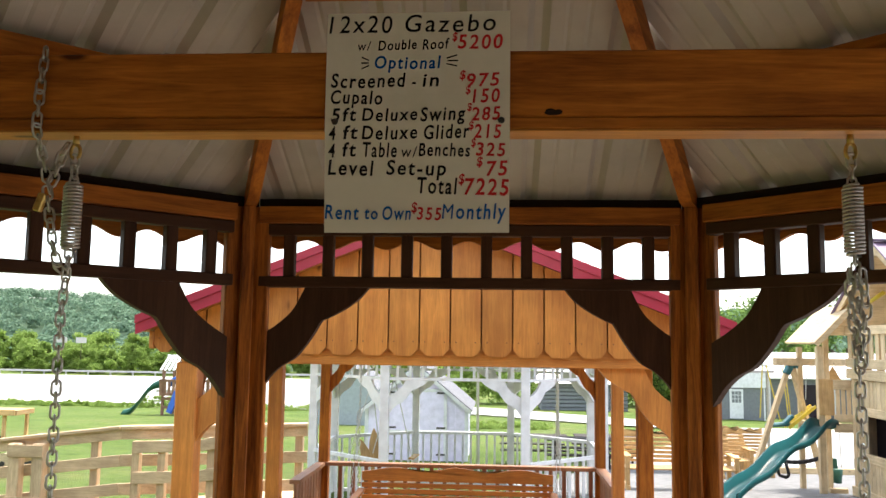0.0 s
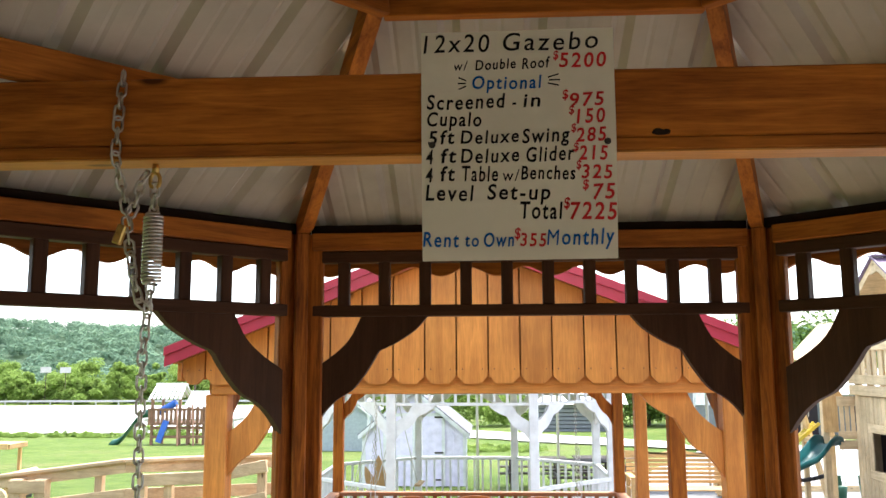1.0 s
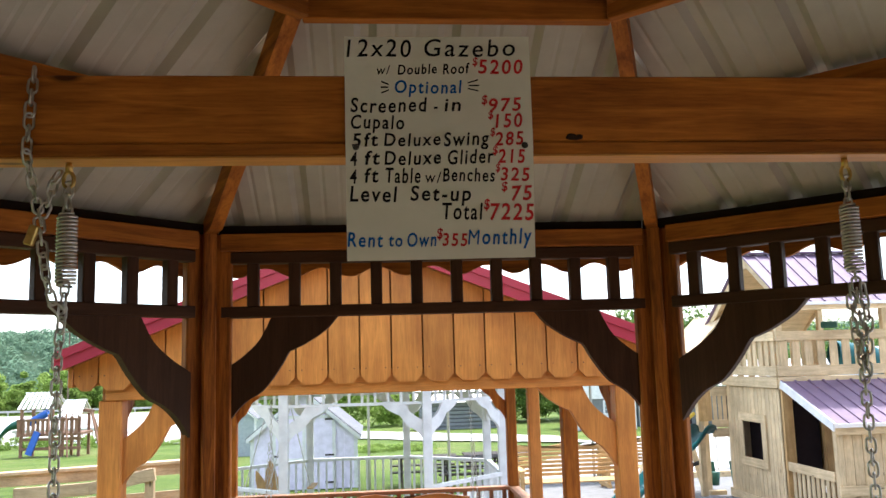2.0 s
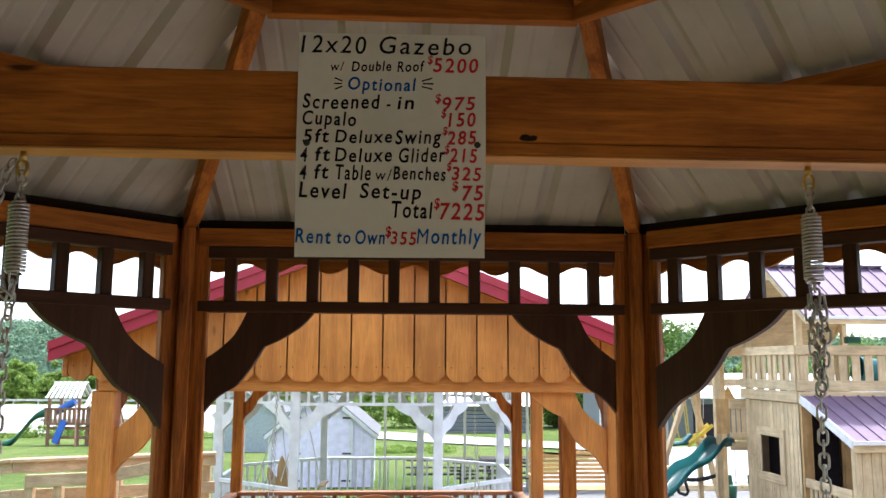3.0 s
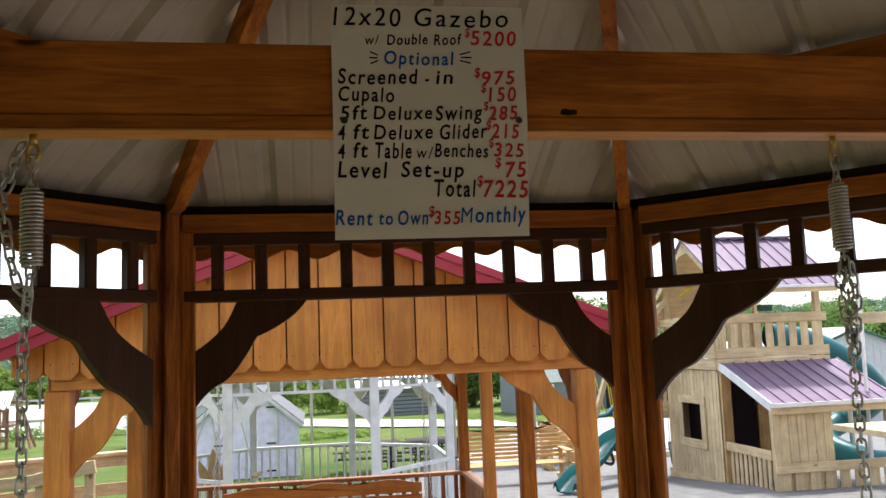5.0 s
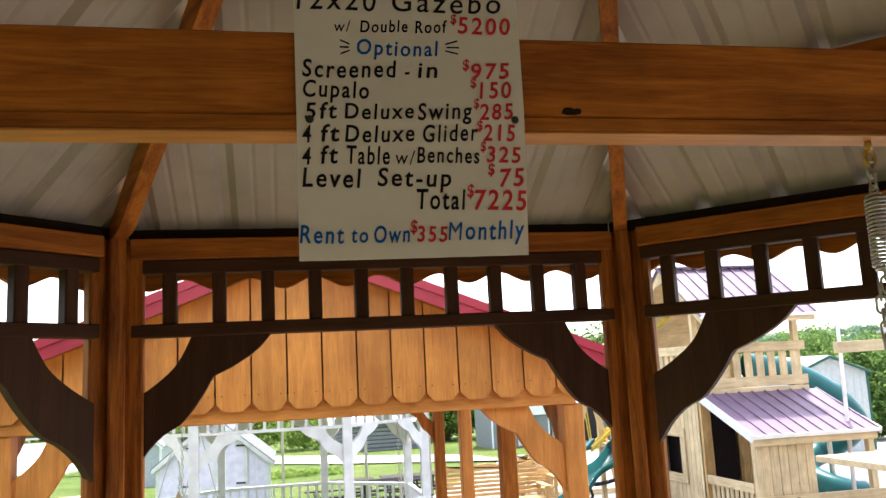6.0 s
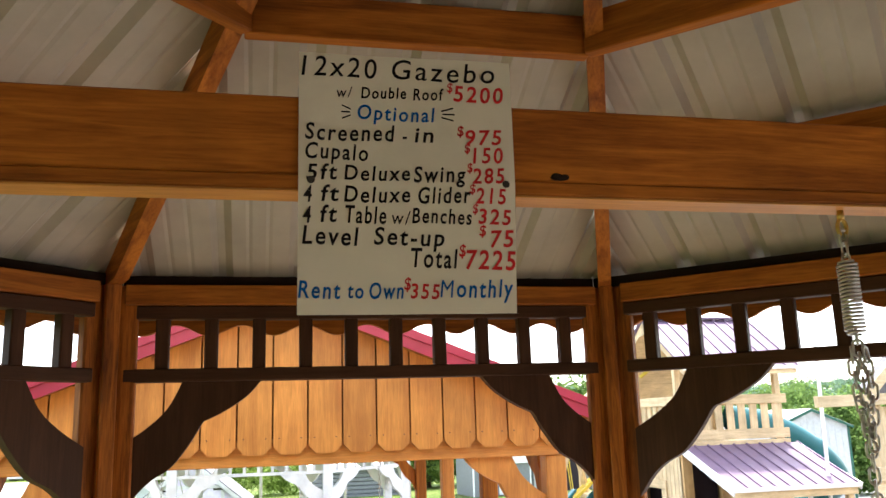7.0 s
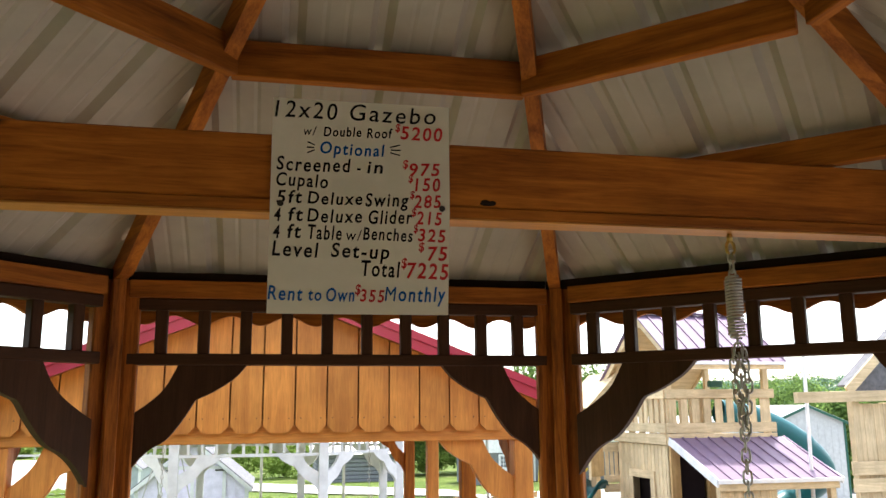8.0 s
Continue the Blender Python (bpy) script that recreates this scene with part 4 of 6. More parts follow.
part("arm", sticked((-1.25, 12.8, -0.16), (-1.20, 13.15, -0.14), 0.09, 0.025), tan["y"], sw)
for a, b in (((-2.3, 12.9, -0.44), (-1.9, 13.0, 1.0)), ((-1.7, 12.9, -0.44), (-1.9, 13.0, 1.0)), ((-1.25, 12.9, -0.14), (-1.55, 13.0, 1.05)), ((-1.85, 12.9, -0.1), (-1.55, 13.0, 1.05))):
    part("chain", rod(bmesh.new(), a, b, 0.008, None, 6), zinc, sw)


# ---- sheds and houses ----
def siding(bm, x0, x1, y, z0, z1, pitch, depth=0.012, axis="x"):
    """Lapped boards on a wall's face."""
    z = z0
    while z < z1 - 0.01:
        zt = min(z + pitch, z1)
        if axis == "x":
            vs = [(x0, y - depth, z), (x1, y - depth, z), (x1, y - 0.002, zt), (x0, y - 0.002, zt)]
        else:
            vs = [(y - depth, x1, z), (y - depth, x0, z), (y - 0.002, x0, zt), (y - 0.002, x1, zt)]
        v = [bm.verts.new(p) for p in vs]
        bm.faces.new(v)
        lip = [bm.verts.new((p[0], p[1], p[2])) for p in (vs[1], vs[0])]
        back_ = [bm.verts.new((p[0] + (depth if axis == "y" else 0), p[1] + (depth if axis == "x" else 0), p[2])) for p in (vs[0], vs[1])]
        bm.faces.new(lip + back_)
        z = zt
    return bm


def shed(name, cx, y0, wide, deep, z0, eave, apex, wall_mat, roof_mat, trim_mat, label, lap=0.0, doors=True, scallop=False, over=0.14):
    s = thing(name, cx, y0 + deep / 2, z0, label, "shed")
    h = wide / 2
    bm = outline(bmesh.new(), [(-h, z0), (h, z0), (h, eave), (0, apex), (-h, eave)], Matrix.Translation((cx, y0 + deep / 2, 0)), deep)
    part("shell", bm, wall_mat, s)
    if lap:
        part("siding", siding(bmesh.new(), cx - h, cx + h, y0, z0, eave, lap), wall_mat, s)
        part("siding", siding(bmesh.new(), y0, y0 + deep, cx - h, z0, eave, lap, axis="y"), wall_mat, s)
    else:
        n = int(wide / 0.3)
        for i in range(1, n):
            x = cx - h + wide * i / n
            zt = apex - (apex - eave) * abs(x - cx) / h
            part("batten", boxed(x - 0.012, x + 0.012, y0 - 0.012, y0 - 0.001, z0, zt - 0.03, 0.0), wall_mat, s)
    k_ = (apex - eave) / h
    for sx in (-1, 1):
        e = h + over
        q = [(cx, y0 - 0.15, apex + 0.01), (cx + sx * e, y0 - 0.15, apex + 0.01 - k_ * e), (cx + sx * e, y0 + deep + 0.15, apex + 0.01 - k_ * e), (cx, y0 + deep + 0.15, apex + 0.01)]
        if sx < 0:
            q = [q[1], q[0], q[3], q[2]]
        part("roof_slope", quad_sheet(bmesh.new(), *q, 0.05), roof_mat, s)
        steps = 24
        pts = [(cx, apex + 0.045), (cx + sx * e, apex + 0.045 - k_ * e)]
        for i in range(steps + 1):
            u = 1 - i / steps
            dz = 0.10 + (0.035 * abs(math.sin(u * 11 * math.pi)) if scallop else 0)
            pts.append((cx + sx * e * u, apex + 0.045 - k_ * e * u - dz))
        part("rake_board", outline(bmesh.new(), pts, Matrix.Translation((0, y0 - 0.16, 0)), 0.025), trim_mat, s)
        part("corner_board", boxed(cx + sx * h - 0.05, cx + sx * h + 0.05, y0 - 0.02, y0 + 0.06, z0, eave, 0.004), trim_mat, s)
    if doors:
        dw = wide * 0.29
        dh = 2.12 if scallop else 1.85
        d = part("door", boxed(cx - dw, cx + dw, y0 - 0.03, y0 - 0.004, z0 + 0.08, z0 + dh, 0.004), wall_mat, s)
        for x in (cx - dw, cx, cx + dw):
            part("door_trim", boxed(x - 0.045, x + 0.045, y0 - 0.045, y0 - 0.031, z0 + 0.08, z0 + dh, 0.003), trim_mat, d)
        for zz in (z0 + 0.10, z0 + 0.95, z0 + dh - 0.05):
            part("door_trim", boxed(cx - dw, cx + dw, y0 - 0.0445, y0 - 0.0315, zz - 0.045, zz + 0.045, 0.003), trim_mat, d)
        for sx in (-1, 1):
            for zz in (z0 + 0.35, z0 + dh - 1.06, z0 + dh - 0.12):
                part("hinge", boxed(cx + sx * dw - (0.24 if sx > 0 else 0.0), cx + sx * dw + (0.24 if sx < 0 else 0.0), y0 - 0.055, y0 - 0.046, zz - 0.022, zz + 0.022, 0.0), rust_iron, d, "black strap hinge")
    return s


shed("garden_shed", -2.13, 23.0, 2.74, 3.2, -1.80, -0.19, 0.93, lilac_paint, shingle, white_paint, "lilac board garden shed with white scalloped trim and black hinges", scallop=True)
shed("grey_shed", -7.3, 41.0, 2.9, 5.0, -2.65, -0.75, 0.35, plain("blue_grey_siding", (0.34, 0.38, 0.39), 0.6), shingle, white_paint, "blue-grey lap-sided shed with dark shingled roof", lap=0.14, doors=False)
shed("small_house", 15.2, 55.0, 3.9, 5.0, -3.35, 0.38, 1.05, grey_siding, purple_metal, white_paint, "grey-sided small house with a purple roof", lap=0.22, doors=False, over=0.62)
hs = thing("house_door", 15.35, 54.95, -3.05, "white panelled door of the grey house with glazed top", "door")
part("leaf", boxed(14.95, 15.80, 54.90, 54.96, -3.05, -1.20, 0.006), white_paint, hs)
for i in range(3):
    for j in range(3):
        part("pane", boxed(15.08 + i * 0.21, 15.25 + i * 0.21, 54.88, 54.899, -2.05 + j * 0.25, -1.84 + j * 0.25, 0.0), grey_siding, hs)
gb = thing("gable_panel", 15.2, 54.9, -1.1, "pale board panel above the house door", "panel")
part("panel", boxed(13.3, 17.2, 54.80, 54.96, -1.10, 0.30, 0.01), white_paint, gb)
c_ = thing("log_cabin", 6.5, 65, -3.45, "dark grey log cabin with deep board joints", "cabin")
for i in range(7):
    part("log", boxed(3.4, 9.75, 62.8, 67.0, -3.45 + i * 0.29, -3.45 + i * 0.29 + 0.255, 0.03), grey_siding, c_)
part("roof", quad_sheet(bmesh.new(), (2.9, 62.2, -1.43), (10.25, 62.2, -1.43), (10.25, 65, -0.15), (2.9, 65, -0.15), 0.06), sheet_outside, c_)
carport = thing("long_barn", 24.0, 60.0, -3.3, "long grey-sided barn with a white metal roof", "barn")
for i in range(12):
    part("siding_board", sticked((18.2, 57.985, -3.28 + i * 0.23), (32.0, 57.985, -3.28 + i * 0.23), 0.03, 0.21, bevel=0.004), grey_siding, carport)
part("shell", boxed(18.2, 32.0, 58.01, 64.0, -3.4, -0.6), grey_siding, carport)
ribbed = quad_sheet(bmesh.new(), (17.9, 57.5, -0.62), (32.4, 57.5, -0.62), (32.4, 61, 1.05), (17.9, 61, 1.05), 0.08)
part("roof", ribbed, white_paint, carport, "white metal roof")
for x in (20.5, 24.5, 28.5):
    # dark sheet on the wall in place of a shaded open doorway
    part("door", boxed(x, x + 1.6, 57.92, 57.965, -3.3, -1.0), dark_void, carport, "dark sheet standing for the shade in an open doorway")
for x in (18.3, 22.6, 26.8):
    part("post", boxed(x - 0.07, x + 0.07, 57.6, 57.74, -3.4, -0.64), white_paint, carport)
canopy = thing("long_canopy", 2.3, 21.5, -1.7, "long metal-roofed canopy on thin steel posts", "canopy")
part("roof", quad_sheet(bmesh.new(), (-0.6, 20.0, 0.98), (6.5, 20.0, 0.98), (6.5, 23.0, 1.25), (-0.6, 23.0, 1.25), 0.06), sheet_outside, canopy)
for x in (-0.4, 1.5, 3.0, 5.0, 6.4):
    part("post", rod(bmesh.new(), (x, 20.2, -1.75), (x, 20.2, 1.0), 0.035), zinc, canopy)
shed("green_trim_shed", 20.75, 30.0, 3.3, 5.0, -2.2, 1.08, 1.72, plain("grey_white_siding", (0.50, 0.51, 0.50), 0.6), sheet_outside, green_plastic, "white metal shed with dark green trim", doors=False)


# ---- picnic tables and slatted benches on the yard ----
def garden_bench(name, cx, y, z, wide, label, group="benches on the yard"):
    s = thing(name, cx, y, z, label, "bench", group)
    n = 24
    top = [(cx + (-1 + 2 * i / n) * wide / 2, z + 1.0 + 0.035 * math.cos((-1 + 2 * i / n) * 2 * math.pi)) for i in range(n + 1)]
    part("back_top", outline(bmesh.new(), [(cx - wide / 2, z + 0.90), (cx + wide / 2, z + 0.90)] + list(reversed(top)), Matrix.Translation((0, y + 0.22, 0)), 0.03), tan["x"], s)
    for i in range(6):
        zz = z + 0.47 + i * 0.072
        part("back_slat", boxed(cx - wide / 2, cx + wide / 2, y + 0.03 * i - 0.012, y + 0.03 * i + 0.014, zz, zz + 0.058, 0.003), tan["x"], s)
    for i in range(6):
        yy_ = y - 0.06 - i * 0.085
        part("seat_slat", boxed(cx - wide / 2, cx + wide / 2, yy_ - 0.035, yy_ + 0.035, z + 0.40, z + 0.425, 0.003), tan["x"], s)
    for sx in (-1, 1):
        x = cx + sx * (wide / 2 - 0.02)
        part("leg", boxed(x - 0.035, x + 0.035, y - 0.52, y - 0.45, z, z + 0.62, 0.004), tan["z"], s)
        part("leg", boxed(x - 0.035, x + 0.035, y + 0.0, y + 0.07, z, z + 0.62, 0.004), tan["z"], s)
        part("arm", boxed(x - 0.06, x + 0.06, y - 0.58, y + 0.06, z + 0.62, z + 0.65, 0.006), tan["y"], s)
        part("base_rail", boxed(x - 0.03, x + 0.03, y - 0.6, y + 0.25, z + 0.04, z + 0.13, 0.004), tan["y"], s)
    return s


garden_bench("glider_bench", 3.34, 15.8, ground_z(0, 15.8) + 0.06, 1.95, "honey-coloured slatted wooden glider bench")
for x_, y_ in ((5.16, 18.9), (5.83, 21.6)):
    garden_bench("garden_chair", x_, y_, ground_z(x_, y_) + 0.06, 0.66, "honey-coloured wooden chair with slatted back")
garden_bench("rocking_chair", 5.85, 19.6, ground_z(0, 19.6) + 0.06, 0.55, "reddish slatted garden chair beside the slide")


def picnic_table(cx, y, z):
    s = thing("picnic_table", cx, y, z, "dark weathered picnic table with benches", "table", "picnic tables")
    for i in range(5):
        part("top_plank", boxed(cx - 0.9, cx + 0.9, y - 0.37 + i * 0.15, y - 0.37 + i * 0.15 + 0.14, z + 0.72, z + 0.755, 0.004), wood_dark, s)
    for sy in (-1, 1):
        part("bench_plank", boxed(cx - 0.9, cx + 0.9, y + sy * 0.72 - 0.13, y + sy * 0.72 + 0.13, z + 0.42, z + 0.455, 0.004), wood_dark, s)
        for sx in (-1, 1):
            part("leg", sticked((cx + sx * 0.6, y + sy * 0.25, z + 0.72), (cx + sx * 0.6, y + sy * 0.62, z), 0.04, 0.09), wood_dark, s)
    for sx in (-1, 1):
        part("cross_bar", boxed(cx + sx * 0.64 - 0.02, cx + sx * 0.64 + 0.02, y - 0.8, y + 0.8, z + 0.33, z + 0.42, 0.004), wood_dark, s)


wood_dark = wood("weathered_wood", (0.022, 0.016, 0.013), (0.06, 0.043, 0.034), "x", 0.8)
for cx_, y_ in ((1.05, 22.9), (2.15, 21.0), (3.1, 23.6)):
    picnic_table(cx_, y_, ground_z(cx_, y_))

# ---- play tower with purple roofs ----
tw = thing("play_tower", 7.35, 14.2, -1.1, "fresh pine play tower with board walls and purple metal roofs", "play tower")
TX0, TX1, TY0, TY1 = 6.32, 8.27, 13.2, 15.3
TG = -0.85
# lower room: vertical boards with a framed window on the west face
yb = TY0
while yb < TY1 - 0.02:
    y2 = min(yb + 0.135, TY1)
    zs = [(TG, 1.05)]
    if y2 > 13.95 and yb < 14.62:
        zs = [(TG, -0.17), (0.46, 1.05)]
    for z0_, z1_ in zs:
        part("wall_board", boxed(TX0 - 0.012, TX0 + 0.012, yb + 0.004, y2 - 0.004, z0_, z1_, 0.003), pine["z"], tw)
    yb += 0.14
for zz in (-0.24, 0.53):
    part("window_frame", boxed(TX0 - 0.045, TX0 - 0.013, 13.76, 14.80, zz - 0.075, zz + 0.065, 0.006), pine["y"], tw)
for yy_ in (13.84, 14.72):
    part("window_frame", boxed(TX0 - 0.044, TX0 - 0.013, yy_ - 0.08, yy_ + 0.08, -0.174, 0.454, 0.006), pine["z"], tw)
# added dark sheet: the room's shade behind the window, as colour
part("inner_wall", boxed(TX0 + 0.35, TX0 + 0.37, TY0 + 0.3, TY1 - 0.1, TG, 1.0), dark_void, tw, "dark sheet standing for the unlit inside")
# south face: door opening, posts and boards
for x0_, x1_ in ((TX0 - 0.012, TX0 + 0.16), (6.98, 7.10)):
    part("door_post", boxed(x0_, x1_, TY0 - 0.05, TY0 + 0.05, TG, 1.05, 0.006), tan["z"], tw)
xb = 7.10
while xb < TX1 - 0.02:
    part("wall_board", boxed(xb + 0.003, min(xb + 0.137, TX1), TY0 - 0.012, TY0 + 0.012, TG, 1.05, 0.003), pine["z"], tw)
    xb += 0.14
part("back_wall", boxed(TX0 + 0.02, TX1, TY1 - 0.03, TY1 - 0.01, TG, 1.05), pine["z"], tw)
part("side_wall", boxed(TX1 - 0.025, TX1 - 0.005, TY0 + 0.02, TY1 - 0.04, TG, 1.05), pine["z"], tw)
# added dark sheet: shade behind the door opening
part("inner_wall", boxed(TX0 + 0.1, 7.1, TY0 + 0.32, TY0 + 0.34, TG, 1.05), dark_void, tw, "dark sheet standing for the unlit inside")
for x, y in ((TX0 + 0.05, TY0 + 0.05), (TX1 - 0.05, TY0 + 0.05), (TX0 + 0.05, TY1 - 0.05), (TX1 - 0.05, TY1 - 0.05)):
    part("post", boxed(x - 0.05, x + 0.05, y - 0.049, y + 0.049, TG, 2.62, 0.005), pine["z"], tw)
# deck edge boards and railing
for z0_, z1_ in ((1.06, 1.24), (1.255, 1.42)):
    part("deck_edge", boxed(TX0 - 0.05, TX1 + 0.05, TY0 - 0.075, TY0 - 0.035, z0_, z1_, 0.005), pine["x"], tw)
    part("deck_edge", boxed(TX0 - 0.075, TX0 - 0.036, TY0 - 0.03, TY1 + 0.05, z0_ + 0.002, z1_ - 0.002, 0.005), pine["y"], tw)
part("deck", boxed(TX0, TX1, TY0, TY1, 1.12, 1.20), pine["x"], tw)
part("top_rail", boxed(TX0 - 0.05, TX1 + 0.05, TY0 - 0.07, TY0 - 0.03, 1.83, 1.985, 0.005), pine["x"], tw)
part("top_rail", boxed(TX0 - 0.075, TX0 - 0.036, TY0 - 0.025, TY1 + 0.05, 1.832, 1.98, 0.005), pine["y"], tw)
part("top_rail", boxed(TX0, TX1 + 0.05, TY1 + 0.03, TY1 + 0.07, 1.832, 1.98, 0.005), pine["x"], tw)
part("top_rail", boxed(TX1 + 0.036, TX1 + 0.075, TY0, TY1, 1.832, 1.98, 0.005), pine["y"], tw)
i = 0
x = TX0 + 0.02
while x < TX1 - 0.05:
    part("rail_slat", boxed(x, x + 0.135, TY0 - 0.03, TY0 - 0.01, 1.30, 1.93, 0.003), pine["z"], tw)
    x += 0.215
x = TX0 + 0.02
while x < TX1 - 0.05:
    part("rail_slat", boxed(x, x + 0.135, TY1 + 0.01, TY1 + 0.03, 1.20, 1.93, 0.003), pine["z"], tw)
    x += 0.215
y = TY0 + 0.06
while y < TY1 - 0.05:
    part("rail_slat", boxed(TX0 - 0.034, TX0 - 0.016, y, y + 0.135, 1.30, 1.93, 0.003), pine["z"], tw)
    y += 0.215
part("toy_box", boxed(7.60, 7.86, 14.0, 14.12, 2.04, 2.16, 0.02), green_plastic, tw)

part("telescope", rod(bmesh.new(), (6.52, 14.90, 2.40), (6.78, 14.96, 2.57), 0.032, 0.042, 12), yellow_plastic, tw, "yellow plastic telescope", True)


def ribbed_roof(name, a, b, c, d, ribs, material, parent, label="", rib_h=0.022, thick=0.02):
    """Sheet roof: a-b along the eave, c-d along the top, with standing ribs running up it."""
    a, b, c, d = (Vector(p) for p in (a, b, c, d))
    ob = part(name, quad_sheet(bmesh.new(), a, b, c, d, thick), material, parent, label)
    n = (b - a).cross(d - a).normalized()
    for i in range(ribs + 1):
        u = i / ribs
        p, q = a.lerp(b, u) + n * (thick + rib_h / 2), d.lerp(c, u) + n * (thick + rib_h / 2)
        part("rib", sticked(p, q, 0.028, rib_h, n, 0), material, ob)


RZ, RY = 3.33, 14.0
ribbed_roof("roof_slope", (TX0 - 0.14, 12.62, 2.41), (TX1 - 0.02, 12.62, 2.41), (TX1 - 0.02, RY, RZ), (TX0 - 0.14, RY, RZ), 9, purple_metal, tw, "purple ribbed metal")
ribbed_roof("roof_slope", (TX1 - 0.02, 16.2, 1.87), (TX0 - 0.14, 16.2, 1.87), (TX0 - 0.14, RY, RZ), (TX1 - 0.02, RY, RZ), 9, purple_metal, tw, "purple ribbed metal")
for y_e, z_e in ((12.66, 2.40), (16.16, 1.86)):
    q = [(TX0 - 0.08, y_e, z_e - 0.03), (TX1 - 0.07, y_e, z_e - 0.03), (TX1 - 0.07, RY, RZ - 0.03), (TX0 - 0.08, RY, RZ - 0.03)]
    part("roof_deck", quad_sheet(bmesh.new(), *(q if y_e < RY else [q[1], q[0], q[3], q[2]]), 0.02), pine["x"], tw)
part("ridge_cap", sticked((TX0 - 0.15, RY, RZ + 0.045), (TX1 - 0.01, RY, RZ + 0.045), 0.20, 0.03), purple_metal, tw)
part("eave_board", boxed(TX0 - 0.12, TX1 - 0.03, 12.64, 12.68, 2.30, 2.41, 0.004), pine["x"], tw)
part("eave_trim", boxed(TX0 - 0.14, TX1 - 0.02, 12.60, 12.635, 2.375, 2.425, 0.003), white_paint, tw)
for x in (TX0 - 0.10, TX1 - 0.06):
    part("rake_board", sticked((x, 12.64, 2.35), (x, RY, RZ - 0.06), 0.03, 0.12), pine["y"], tw)
    part("rake_board", sticked((x, 16.2, 1.82), (x, RY, RZ - 0.06), 0.03, 0.12), pine["y"], tw)
part("plate", boxed(TX0, TX1, TY0 - 0.02, TY0 + 0.02, 2.52, 2.64), pine["x"], tw)
# arched gable board
pts = [(-0.62, -0.42)] + [(-0.55 + 1.1 * j / 12, -0.40 + 0.17 * math.sin(math.pi * j / 12) + 0.02 * math.sin(math.pi * j / 2)) for j in range(13)] + [(0.62, -0.42), (0.12, -0.10), (-0.12, -0.10)]
part("gable_arch", outline(bmesh.new(), pts, Matrix.Translation((TX0 - 0.10, RY, RZ)) @ Matrix.Rotation(radians(90), 4, "Z"), 0.025), pine["y"], tw)
# porch: lean-to roof, posts, low fence
ribbed_roof("porch_roof", (TX0 - 0.03, 11.62, 0.575), (8.36, 11.62, 0.575), (8.42, 13.12, 1.155), (TX0 - 0.03, 13.12, 1.155), 9, purple_metal, tw, "purple ribbed metal")
part("porch_eave", boxed(TX0 - 0.02, 8.35, 11.64, 11.68, 0.44, 0.575, 0.004), pine["x"], tw)
part("porch_trim", boxed(TX0 - 0.05, 8.38, 11.60, 11.635, 0.545, 0.605, 0.003), white_paint, tw)
part("porch_rake", sticked((TX0 - 0.035, 11.62, 0.555), (TX0 - 0.035, 13.12, 1.13), 0.03, 0.13), white_paint, tw)
part("porch_rake", sticked((8.40, 11.62, 0.555), (8.40, 13.12, 1.13), 0.03, 0.10), white_paint, tw)
for x in (TX0 + 0.07, 8.27):
    part("porch_post", boxed(x - 0.05, x + 0.05, 11.70, 11.80, TG, 0.50, 0.005), pine["z"], tw)
x = TX0 + 0.14
while x < 7.25:
    part("porch_wall_board", boxed(x, x + 0.137, 11.735, 11.76, TG, 0.46, 0.003), pine["z"], tw)
    x += 0.145
part("porch_rail", boxed(TX0 - 0.0, TX0 + 0.04, 11.80, 13.15, -0.24, -0.10, 0.004), pine["y"], tw)
part("porch_rail", boxed(TX0 + 0.0, 8.45, 11.66, 11.70, -0.42, -0.28, 0.004), pine["x"], tw)
y = 11.9
while y < 13.1:
    part("porch_slat", boxed(TX0 + 0.042, TX0 + 0.06, y, y + 0.09, TG, -0.14, 0.003), pine["z"], tw)
    y += 0.14
x = TX0 + 0.06
while x < 8.35:
    part("porch_slat", boxed(x, x + 0.165, 11.702, 11.722, TG, -0.30, 0.003), pine["z"], tw)
    x += 0.245
for yb0, yb1, xb0, xb1 in ((11.60, TY1, TX0 - 0.06, TX0 - 0.02), (11.56, 11.60, TX0 - 0.06, 8.45)):
    part("base_timber", boxed(xb0, xb1, yb0, yb1, TG - 0.10, TG + 0.06, 0.006), pine["y"], tw)
part("porch_side", boxed(7.06, 7.08, 12.0, 13.1, TG, 0.72), tan["z"], tw)

# side platform with the wavy slide
pf = thing("slide_platform", 5.95, 16.0, -1.2, "pine slide platform with slatted rails beside the tower", "platform")
part("post", boxed(5.79, 5.90, 15.44, 15.55, -1.3, 1.62, 0.005), pine["z"], pf)
part("post", boxed(6.22, 6.31, 16.25, 16.34, -1.4, 2.0, 0.005), pine["z"], pf)
part("post", boxed(5.82, 5.91, 16.5, 16.6, -1.4, 1.6, 0.005), pine["z"], pf)
part("side_board", boxed(5.79, 6.05, 15.40, 15.435, 0.40, 1.04, 0.005), tan["z"], pf, "wide upright board")
for z0_, z1_ in ((0.11, 0.27), (0.285, 0.425), (0.86, 1.03)):
    part("rail_board", boxed(6.02, 6.40, 15.34, 15.375, z0_, z1_, 0.004), pine["x"], pf)
for i in range(3):
    part("slat", boxed(6.07 + i * 0.095, 6.14 + i * 0.095, 15.38, 15.398, 0.40, 0.90, 0.003), pine["z"], pf)
part("deck", boxed(5.75, 6.3, 15.56, 16.7, 0.16, 0.24), pine["x"], pf)
